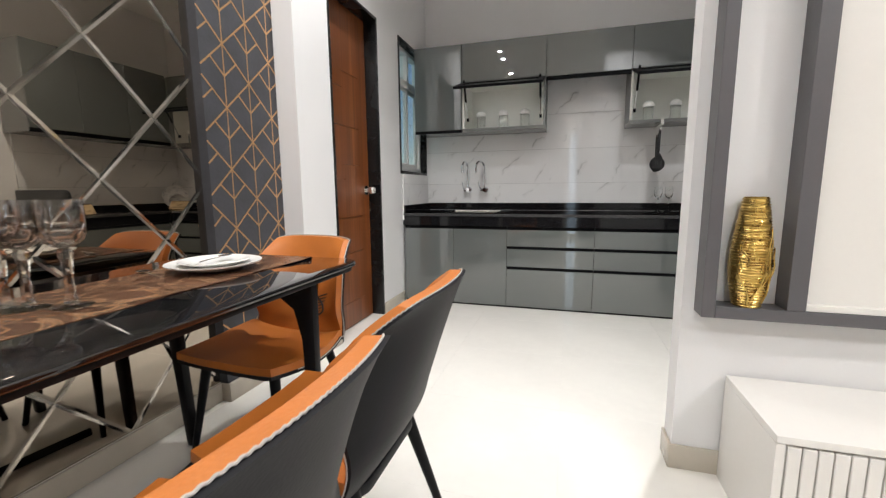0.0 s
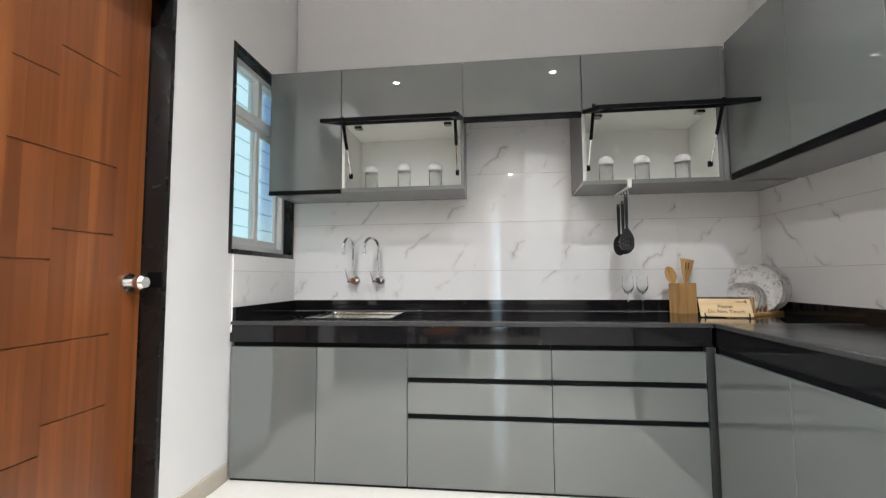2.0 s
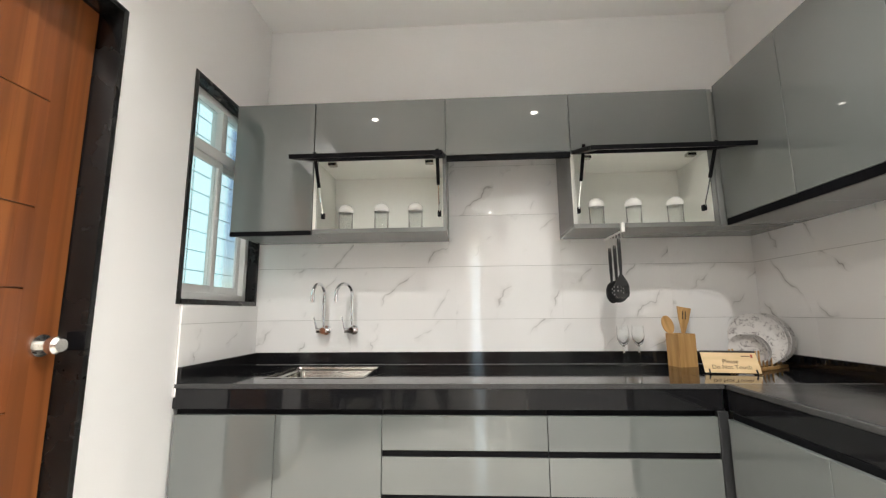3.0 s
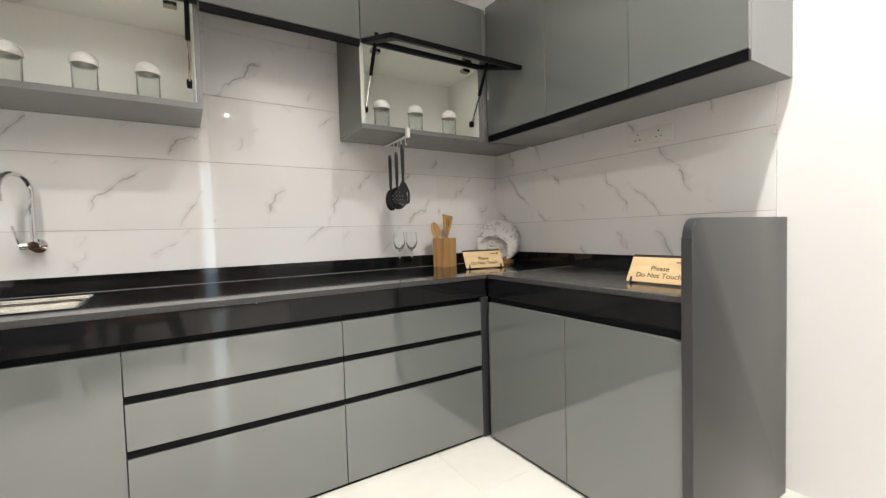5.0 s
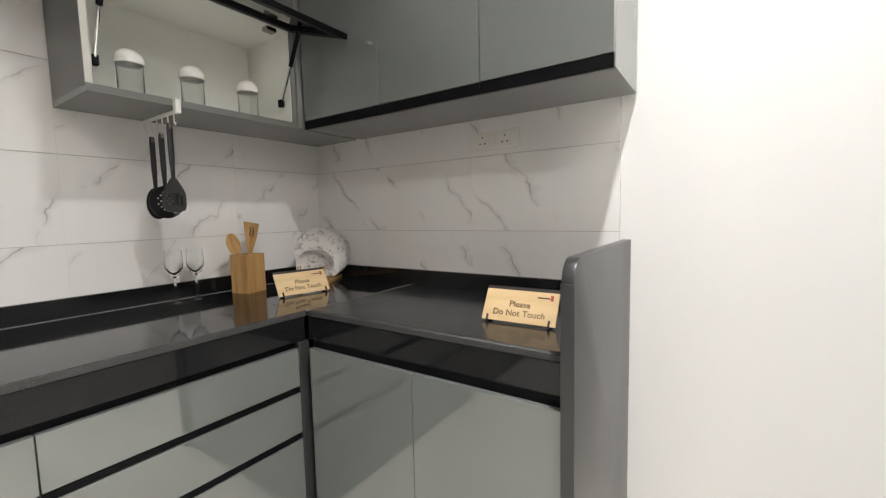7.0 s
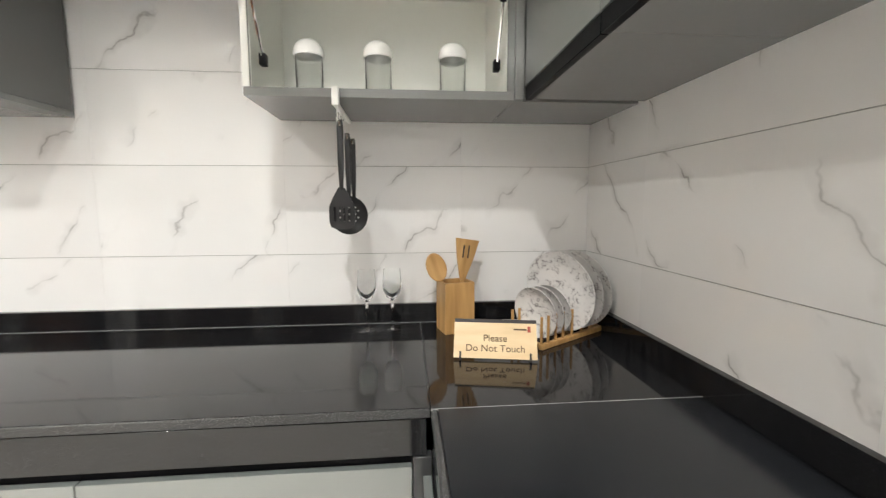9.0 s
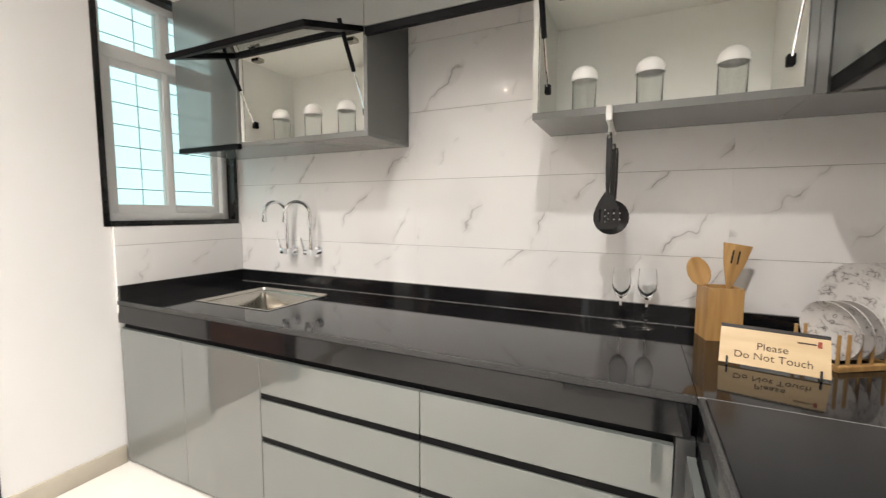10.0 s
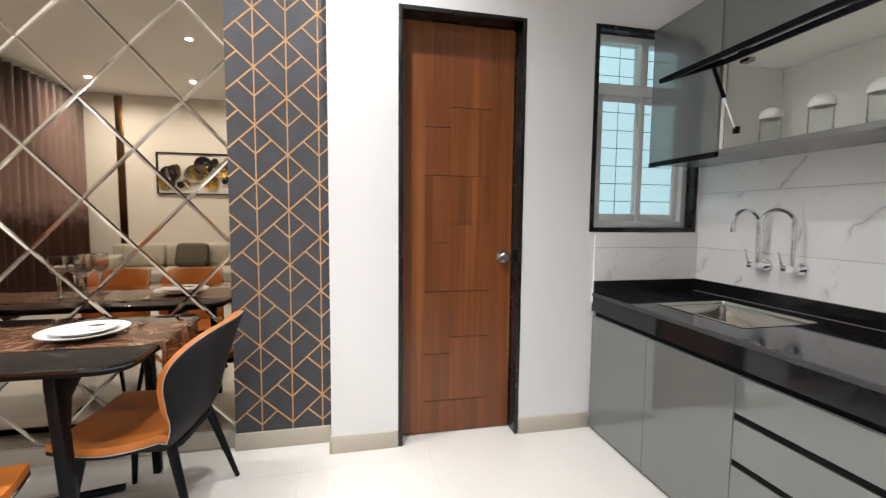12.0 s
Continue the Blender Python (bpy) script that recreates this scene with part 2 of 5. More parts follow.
M_WALL = surface("wall_paint", (0.82, 0.815, 0.81), 0.55, var=0.015, scale=1.2, fine=140, bump=0.03)
M_LIVING = surface("living_wall_paint", (0.76, 0.72, 0.64), 0.6, var=0.02, scale=1.2, fine=140, bump=0.03)
M_CEIL = surface("ceiling_paint", (0.88, 0.875, 0.86), 0.7, var=0.012, scale=1.0, fine=120, bump=0.02)
M_FLOOR = surface("vitrified_tile", (0.77, 0.745, 0.69), 0.07, var=0.035, scale=3.0, fine=25, bump=0.004, rough_var=0.04)
M_GROUT = surface("grout", (0.73, 0.70, 0.64), 0.6, var=0.08)
M_TILE = marble("marble_wall_tile", (0.87, 0.862, 0.85), (0.36, 0.35, 0.335), cover=0.50, width=0.026)
M_TILE_GROUT = surface("tile_grout", (0.50, 0.49, 0.475), 0.8)
M_GRANITE = granite("black_granite", (0.009, 0.009, 0.010), (0.06, 0.06, 0.065), 0.05, 0.66)
M_GRANITE_RAW = granite("granite_edge", (0.03, 0.03, 0.03), (0.15, 0.15, 0.15), 0.5, 0.56)
M_GRANITE_MATT = granite("black_granite_dull", (0.011, 0.012, 0.014), (0.045, 0.046, 0.05), 0.17, 0.64)
M_FRAME = granite("black_stone_frame", (0.008, 0.008, 0.008), (0.06, 0.06, 0.06), 0.22, 0.66)
M_CAB = surface("grey_gloss_laminate", (0.132, 0.144, 0.138), 0.35, var=0.03, scale=1.4, fine=200, bump=0.0, rough_var=0.03, coat=1.0, coat_ior=1.95, spec=0.2)
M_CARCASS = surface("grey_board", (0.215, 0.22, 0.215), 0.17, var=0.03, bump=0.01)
# the same grey board, with the shade of the cabinet sides put into its colour
M_CARCASS_SHADED = surface("grey_board_shaded", (0.135, 0.138, 0.134), 0.3, var=0.03, bump=0.01)
M_PANEL = surface("end_panel_laminate", (0.036, 0.037, 0.038), 0.30, var=0.03, bump=0.008)
M_WHITE_IN = surface("white_board", (0.80, 0.80, 0.75), 0.4, var=0.02, bump=0.01)
M_BLACK = surface("black_profile", (0.004, 0.004, 0.005), 0.45, var=0.1, bump=0.01, spec=0.1)
M_BASE = surface("beige_skirting", (0.52, 0.47, 0.39), 0.15, var=0.06, scale=5, fine=30, bump=0.0)
M_ALU = surface("white_aluminium", (0.72, 0.73, 0.72), 0.35, var=0.02)
M_STEEL = surface("brushed_steel", (0.44, 0.42, 0.38), 0.16, metal=1.0, var=0.06, fine=120, bump=0.01)
M_SATIN = surface("satin_nickel", (0.72, 0.71, 0.68), 0.24, metal=1.0, var=0.04, bump=0.0)
M_SEAL = surface("grey_sealant", (0.30, 0.30, 0.30), 0.5)
M_CHROME = surface("chrome", (0.85, 0.86, 0.88), 0.05, metal=1.0, var=0.02, bump=0.0, rough_var=0.02)
M_GREY_TRIM = surface("grey_frame_laminate", (0.108, 0.104, 0.110), 0.42, var=0.06, fine=90, bump=0.03)
M_DOOR = wood("door_veneer", [(0.125, 0.037, 0.012), (0.20, 0.062, 0.018), (0.155, 0.048, 0.014), (0.255, 0.086, 0.025)], axis=2, strip=0.06, rough=0.3, along=0.03, fleck=0.14, tone=0.17)
M_FROST = glass("frosted_pane", (0.92, 0.98, 0.98), 0.12, 1.2)
M_CLEAR = glass("clear_glass", (0.99, 1.0, 1.0), 0.0, 1.3)
M_JAR = glass("jar_glass", (0.96, 0.975, 0.96), 0.02, 1.40)
M_JAR.node_tree.nodes["Principled BSDF"].inputs["Transmission Weight"].default_value = 0.95
M_BEVEL = surface("silvered_bevel", (0.48, 0.44, 0.385), 0.12, metal=1.0, var=0.08, scale=6, bump=0.0)
M_CRYSTAL = glass("cut_crystal", (1.0, 1.0, 1.0), 0.0, 1.54)
M_SMOKE = glass("smoked_glass", (0.45, 0.48, 0.47), 0.02, 1.3)
M_DAY = glow("daylight_backdrop", (0.66, 0.86, 0.88), 0.72)
M_DAY2 = glow("balcony_backdrop", (0.70, 0.86, 1.0), 3.5)
M_LAMP = glow("lamp_diffuser", (1.0, 0.95, 0.88), 25.0)
M_MIRROR = surface("bronze_mirror", (0.40, 0.345, 0.28), 0.012, metal=1.0, var=0.0, bump=0.0, rough_var=0.0)
M_WALLPAPER = surface("slate_wallpaper", (0.052, 0.054, 0.062), 0.6, var=0.25, scale=9, fine=60, bump=0.08)
M_GOLD_LINE = surface("copper_foil", (0.62, 0.36, 0.17), 0.38, metal=0.6, var=0.2, scale=14)

# ---------- shell ----------
XR, YP, XL, YB = 2.83, -2.43, 4.45, -5.65     # right kitchen wall, partition face, far living wall, curtain wall
T = 0.12


def structure(name, bm, material, label, smooth=False):
    return single(name, bm, material, label, name.split("_")[0], kind="structure", smooth=smooth)


def many(boxes, bev=0.0):
    bm = bmesh.new()
    for b in boxes:
        box(*b, bev=bev, bm=bm)
    return bm


WIN = (-0.68, -0.012, 1.085, 2.165)       # y0 y1 z0 z1
DOOR = (-1.705, -1.062, 0.0, 2.15)
left = structure("wall_west", many([
    (-T, 0, DOOR[1], 0.0, 0, WIN[2]), (-T, 0, DOOR[1], WIN[0], WIN[2], WIN[3]), (-T, 0, WIN[1], 0.0, WIN[2], WIN[3]),
    (-T, 0, DOOR[1], 0.0, WIN[3], CEIL), (-T, 0, DOOR[0], DOOR[1], DOOR[3], CEIL), (-0.20, 0, -2.03, DOOR[0], 0, CEIL)]),
    M_WALL, "white painted wall with a door and a window opening")
structure("wall_mirror_side", box(-T - 0.14, -0.167, YB, -2.03, 0, CEIL), M_LIVING, "plain wall behind the mirror and wallpaper")
# added out of view: keeps sky light from leaking through the door gaps
structure("wall_behind_door", box(-0.30, -0.24, -2.03, -0.75, 0, CEIL), M_LIVING, "unseen plain wall added behind the closed door to block sky light")
structure("wall_north", box(-T, XR + T, 0.012, 0.012 + T, 0, CEIL), M_WALL, "white painted wall above the kitchen tiles")
structure("wall_east", box(XR + 0.012, XR + T, YP + 0.1, 0.012, 0, CEIL), M_WALL, "plain white painted kitchen wall")
structure("wall_partition", box(1.70, XL, YP, YP + 0.1, 0, CEIL), M_WALL, "white partition between kitchen and living room")
structure("wall_living_east", box(XL, XL + T, YB, YP + 0.1, 0, CEIL), M_LIVING, "beige living room wall behind the sofa")
structure("wall_south", many([(-T, 1.34, YB - T, YB, 0, CEIL), (1.50, XL + T, YB - T, YB, 0, CEIL), (1.34, 1.50, YB - T, YB, 2.15, CEIL), (1.34, 1.50, YB - T, YB, 0, 0.08)]),
          M_LIVING, "beige wall with a tall narrow balcony opening")
structure("ceiling", box(-0.30, XL + T, YB - T, 0.012 + T, CEIL, CEIL + 0.1), M_CEIL, "smooth off-white ceiling")
floor = structure("floor", box(-0.30, XL + T, YB - T, 0.012 + T, -0.10, -0.004), M_GROUT, "cream polished tile floor with thin joints")

# ---------- doors, windows, skirting ----------
def door_set():
    y0, y1, z0, z1 = DOOR
    d = thing("door_1", (-0.09, (y0 + y1) / 2, 0), "closed reddish brown veneer door with grooves in a black stone frame", "door", kind="structure")
    w = 0.022
    part("frame_jamb", box(-T, 0.004, y0, y0 + w, 0, z1, 0.003), M_FRAME, d, "polished black stone jamb")
    part("frame_jamb", box(-T, 0.004, y1 - w, y1, 0, z1, 0.003), M_FRAME, d, "polished black stone jamb")
    part("frame_head", box(-T, 0.004, y0 + w, y1 - w, z1 - w, z1, 0.003), M_FRAME, d, "polished black stone head")
    a, b, top = y0 + w + 0.004, y1 - w - 0.004, z1 - w - 0.004
    leaf = part("door_leaf", box(-0.124, -0.0985, a, b, 0.006, top), M_DOOR, d)
    # upright veneer strips, cut through where the short grooves cross them
    g = 0.0042
    L, m, R = -1.560, -1.425, -1.212
    both, left_cuts, right_cuts = (0.178, 0.768, 1.370), (0.435, 1.025, 1.614), (0.522, 1.122, 1.716)
    edges = [a, a + 0.05, L, L + 0.042, L + 0.085, m, m + 0.05, m + 0.115, m + 0.165, R, R + 0.048, b]
    for p0, p1 in zip(edges, edges[1:]):
        cuts = [] if p1 <= L + 0.001 or p0 >= R - 0.001 else sorted(both + (left_cuts if p1 <= m + 0.001 else right_cuts))
        zs = [0.006] + cuts + [top]
        for q0, q1 in zip(zs, zs[1:]):
            lo, hi = q0 + (g / 2 if q0 > 0.01 else 0), q1 - (g / 2 if q1 < top else 0)
            part("door_panel", box(-0.0983, -0.0885, p0 + 0.0001, p1 - 0.0001, lo, hi), M_DOOR, leaf, smooth=False)
    k = part("knob_rose", tube([(-0.0895, b - 0.055, 0.95), (-0.078, b - 0.055, 0.95)], 0.034, 24), M_SATIN, d, "round steel rose")
    part("door_knob", tube([(-0.078, b - 0.055, 0.95), (-0.055, b - 0.055, 0.95), (-0.048, b - 0.055, 0.95), (-0.025, b - 0.055, 0.95), (-0.014, b - 0.055, 0.95)],
                           [0.015, 0.015, 0.026, 0.028, 0.020], 24), M_SATIN, d, "brushed steel knob")
    part("strike_plate", box(-0.06, 0.0045, y1 - w - 0.002, y1 - w, 0.93, 0.99, 0.001, 1), M_BLACK, d)
    return d


door_set()


def window_set():
    y0, y1, z0, z1 = WIN
    w = thing("window_1", (-0.08, (y0 + y1) / 2, z0), "white aluminium sliding window with frosted panes and a black stone surround", "window", kind="structure")
    s = 0.024
    part("surround_jamb", box(-T, 0.006, y0, y0 + s, z0, z1, 0.002), M_FRAME, w)
    part("surround_jamb", box(-T, 0.006, y1 - s, y1, z0, z1, 0.002), M_FRAME, w)
    part("surround_head", box(-T, 0.006, y0 + s, y1 - s, z1 - s, z1, 0.002), M_FRAME, w)
    part("window_sill", box(-T, 0.010, y0 + s, y1 - s, z0, z0 + s, 0.002), M_FRAME, w, "black stone sill")
    a, b, c, d = y0 + s, y1 - s, z0 + s, z1 - s
    f = 0.035
    mid, tz = (a + b) / 2, 1.86
    fr = many([(-0.115, -0.05, a, a + f, c, d), (-0.115, -0.05, b - f, b, c, d), (-0.115, -0.05, a + f, b - f, c, c + f), (-0.115, -0.05, a + f, b - f, d - f, d),
               (-0.115, -0.05, a + f, b - f, tz - 0.028, tz + 0.028), (-0.115, -0.05, mid - 0.022, mid + 0.022, tz + 0.028, d - f)], 0.002)
    part("window_frame", fr, M_ALU, w)
    for i, (p, q, x) in enumerate(((a + f, mid + 0.02, -0.078), (mid - 0.02, b - f, -0.096))):
        sash = part("sash", many([(x, x + 0.018, p, p + 0.035, c + f, tz - 0.028), (x, x + 0.018, q - 0.035, q, c + f, tz - 0.028),
                                  (x, x + 0.018, p + 0.035, q - 0.035, c + f, c + f + 0.04), (x, x + 0.018, p + 0.035, q - 0.035, tz - 0.062, tz - 0.028)], 0.002), M_ALU, w)
        g = part("pane", box(x + 0.007, x + 0.011, p + 0.035, q - 0.035, c + f + 0.04, tz - 0.062), M_FROST, sash, "frosted glass pane")
        g.visible_shadow = False
    for p, q in ((a + f, mid - 0.022), (mid + 0.022, b - f)):
        g = part("pane", box(-0.088, -0.084, p, q, tz + 0.028, d - f), M_FROST, w, "frosted glass pane")
        g.visible_shadow = False
    for i in range(11):
        z = c + 0.05 + i * 0.1
        part("grille_bar", tube([(-0.135, a, z), (-0.135, b, z)], 0.0024, 6), M_SEAL, w)
    for y in (a + 0.22,):
        part("grille_upright", tube([(-0.143, y, c), (-0.143, y, d)], 0.0022, 6), M_SEAL, w)
    return w


window_set()
single("backdrop_kitchen", box(-0.66, -0.65, -1.4, 0.7, 0.6, 2.8), M_DAY, "pale daylight outside the window", "backdrop", kind="structure")
single("backdrop_balcony", box(0.4, 2.4, -6.62, -6.6, -0.1, 2.8), M_DAY2, "bright daylight outside the balcony door", "backdrop", kind="structure")

SK = 0.085
for n, b in (("baseboard_door_side", (0.0005, 0.010, -1.06, -0.652, 0, SK)), ("baseboard_pillar", (0.0005, 0.010, -2.03, -1.708, 0, SK)),
             ("baseboard_pillar_end", (-0.104, 0.010, -2.040, -2.0305, 0, SK)),
             ("baseboard_mirror", (-0.166, -0.153, YB, -2.494, 0, SK)), ("baseboard_wallpaper", (-0.166, -0.106, -2.4935, -2.0415, 0, SK)), ("baseboard_partition", (1.69, 4.44, YP - 0.010, YP - 0.0005, 0, SK)),
             ("baseboard_partition_end", (1.689, 1.6995, YP - 0.0, YP + 0.1, 0, SK)), ("baseboard_living", (XL - 0.011, XL - 0.001, YB, YP - 0.012, 0, SK))):
    single(n, box(*b, bev=0.002), M_BASE, "beige polished tile skirting", "baseboard", kind="structure")

# ---------- ceiling lamps ----------
def downlight(x, y):
    d = thing("downlight", (x, y, CEIL), "small round recessed ceiling downlight, lit", "downlight", "recessed ceiling lights")
    part("trim_ring", lathe([(0.045, 0), (0.045, -0.006), (0.040, -0.009), (0.030, -0.009), (0.030, 0)], 28, (x, y, CEIL)), M_ALU, d, "white ring")
    part("diffuser", lathe([(0, -0.007), (0.029, -0.007), (0.029, -0.002), (0, -0.002)], 28, (x, y, CEIL)), M_LAMP, d, "glowing diffuser")


for lx, ly in DOWNLIGHTS:
    downlight(lx, ly)

# ---------- kitchen base units ----------
CT, GR = 0.755, 0.655          # worktop top and granite apron's lower edge
YF, XF = -0.650, 2.205         # cabinet faces
DT = 0.018
GAP = 0.0022


def base_unit(x0, x1, fronts, label):
    u = thing("base_cabinet", ((x0 + x1) / 2, -0.3, 0), label, "cabinet", "kitchen base cabinets")
    part("carcass", box(x0 + 0.001, x1 - 0.001, YF + DT + 0.002, -0.02, 0.012, 0.60, 0.001, 1), M_CARCASS, u)
    part("plinth", box(x0 + 0.001, x1 - 0.001, YF + 0.012, -0.05, 0.0, 0.0115), M_BLACK, u, "thin dark plinth")
    part("grip_profile", box(x0 + 0.001, x1 - 0.001, YF + 0.020, YF + 0.05, 0.601, GR - 0.001), M_BLACK, u, "black recessed grip channel")
    for kind, z0, z1 in fronts:
        f = part("drawer_front" if kind == "drawer" else "door", box(x0 + GAP / 2, x1 - GAP / 2, YF, YF + DT, z0, z1, 0.0012, 1), M_CAB, u)
        if kind == "drawer" and z1 < 0.6:
            part("grip_profile", box(x0 + GAP, x1 - GAP, YF + 0.003, YF + 0.0175, z1 + 0.001, z1 + 0.022, 0.001, 1), M_BLACK, f, "black handle profile")
    return u


DR = [("drawer", 0.014, 0.315), ("drawer", 0.3385, 0.478), ("drawer", 0.5015, 0.632)]
base_unit(0.012, 0.443, [("door", 0.014, 0.632)], "glossy grey base cabinet with one plain door under the sink")
base_unit(0.443, 0.881, [("door", 0.014, 0.632)], "glossy grey base cabinet with one plain door under the sink")
base_unit(0.881, 1.536, DR, "glossy grey base cabinet with three drawers and black grips")
base_unit(1.536, 2.185, DR, "glossy grey base cabinet with three drawers and black grips")
single("corner_filler", box(2.186, XF + 0.020, YF - 0.002, YF + 0.025, 0.004, GR - 0.002, 0.001, 1), M_PANEL, "dark grey filler strip in the inner cabinet corner", "filler strip", place=(2.19, YF, 0))

YE = -1.545


def side_unit(y0, y1):
    u = thing("base_cabinet", (2.5, (y0 + y1) / 2, 0), "glossy grey base cabinet with one plain door by the end panel", "cabinet", "kitchen base cabinets")
    part("carcass", box(XF + DT + 0.002, XR - 0.005, y0 + 0.001, y1 - 0.001, 0.012, 0.60, 0.001, 1), M_CARCASS, u)
    part("plinth", box(XF + 0.012, XR - 0.05, y0 + 0.001, y1 - 0.001, 0.0, 0.0115), M_BLACK, u, "thin dark plinth")
    part("grip_profile", box(XF + 0.020, XF + 0.05, y0 + 0.001, y1 - 0.001, 0.601, GR - 0.001), M_BLACK, u, "black recessed grip channel")
    part("door", box(XF, XF + DT, y0 + GAP / 2, y1 - GAP / 2, 0.014, 0.632, 0.0012, 1), M_CAB, u)


side_unit(YE, -1.118)
side_unit(-1.118, -0.678)

# end panel with rounded front corner
pts = rounded(2.185, XR - 0.02, 0.0, 0.975, 0.05, 8, (0, 0, 0, 1))
ep = thing("end_panel", (2.5, YE - 0.016, 0), "dark grey board end panel with a rounded top corner", "panel")
part("board", prism(pts, "y", YE - 0.030, YE - 0.003, 0.001), M_PANEL, ep)
part("edge_band", box(2.1825, 2.1848, YE - 0.0315, YE - 0.0015, 0.003, 0.922, 0.0008, 1), M_PANEL, ep, "thin dark edge band")


# ---------- worktop ----------
def worktop():
    w = thing("worktop", (1.4, -0.3, CT), "polished black granite L-shaped worktop with upstand", "worktop")
    sx0, sx1, sy0, sy1 = 0.315, 0.765, -0.500, -0.125
    z0 = CT - 0.02
    part("raw_edge", box(0.002, 2.2225, YF, YF + 0.0055, z0, CT + 0.0003, 0.002, 1), M_GRANITE_RAW, w, "chipped unpolished granite edge")
    for q in ((0.002, sx0, YF + 0.006, -0.012), (sx1, 2.222, YF + 0.006, -0.012), (sx0, sx1, YF + 0.006, sy0), (sx0, sx1, sy1, -0.012)):
        part("slab", box(*q, z0, CT), M_GRANITE, w, smooth=False)
    part("slab", box(2.2235, XR - 0.002, YF - 0.0, -0.012, z0, CT), M_GRANITE, w, smooth=False)
    part("slab", box(2.2380, XR - 0.002, YE, YF - 0.0015, z0, CT), M_GRANITE_MATT, w, smooth=False)
    part("raw_edge", box(2.2240, 2.2375, YE, YF - 0.002, z0, CT + 0.0003, 0.003, 1), M_GRANITE_RAW, w, "chipped unpolished granite edge")
    part("apron", box(0.002, 2.214, YF + 0.001, YF + 0.018, GR, z0 - 0.0005, 0.001, 1), M_GRANITE, w)
    part("apron", box(2.226, 2.244, YE, YF - 0.003, GR, z0 - 0.0005, 0.001, 1), M_GRANITE, w)
    part("upstand", box(0.013, XR - 0.021, -0.020, -0.0005, CT, 0.822, 0.0015, 1), M_GRANITE, w)
    part("upstand", box(0.0125, 0.030, YF, -0.0205, CT, 0.822, 0.0015, 1), M_GRANITE, w)
    part("upstand", box(XR - 0.020, XR - 0.0005, YE, -0.0005, CT, 0.822, 0.0015, 1), M_GRANITE, w)
    for q in ((0.031, XR - 0.02, -0.0220, -0.0202, CT, CT + 0.0015),):
        part("sealant_line", box(*q), M_SEAL, w, "thin pale sealant line")
    part("sealant_line", box(2.2235, XR - 0.021, YF - 0.0016, YF + 0.0002, CT - 0.004, CT + 0.0006), M_SEAL, w, "thin pale joint line")
    # steel sink let into the slab
    s = thing("sink", (0.54, -0.31, CT), "stainless steel sink bowl let into the black worktop", "sink")
    bm = bmesh.new()
    loops = []
    for (i, r, z) in ((0.0, 0.012, CT + 0.002), (0.010, 0.016, CT + 0.0025), (0.014, 0.018, CT - 0.010), (0.026, 0.02, CT - 0.013), (0.030, 0.026, CT - 0.018), (0.040, 0.04, CT - 0.15), (0.066, 0.05, CT - 0.168), (0.16, 0.02, CT - 0.172)):
        loops.append([bm.verts.new((p[0], p[1], z)) for p in rounded(sx0 - 0.004 + i, sx1 + 0.004 - i, sy0 - 0.004 + i, sy1 + 0.004 - i, r, 5)])
    for A, B in zip(loops, loops[1:]):
        for k in range(len(A)):
            bm.faces.new((A[k], A[(k + 1) % len(A)], B[(k + 1) % len(A)], B[k]))
    bm.faces.new(loops[-1])
    bmesh.ops.recalc_face_normals(bm, faces=bm.faces)
    part("bowl", bm, M_STEEL, s)
    part("drain", lathe([(0.0, 0.0), (0.035, 0.0), (0.04, 0.004), (0.042, 0.001)], 24, (0.54, -0.31, CT - 0.171)), M_CHROME, s, "round chrome drain")


worktop()

# ---------- wall units ----------
UB, UT, UY, UX = 1.446, 2.155, -0.342, 2.495
CR = 1.135     # first unit's far side
C2 = 1.770     # second unit's near side


def hollow(x0, x1, y0, y1, z0, z1, t=0.018):
    """Top, bottom, sides and back of an open box that looks towards -y."""
    return {"bottom": (x0, x1, y0, y1, z0, z0 + t), "top": (x0, x1, y0, y1, z1 - t, z1), "side": (x0, x0 + t, y0, y1, z0 + t, z1 - t),
            "side_far": (x1 - t, x1, y0, y1, z0 + t, z1 - t), "back": (x0 + t, x1 - t, y1 - 0.008, y1, z0 + t, z1 - t)}


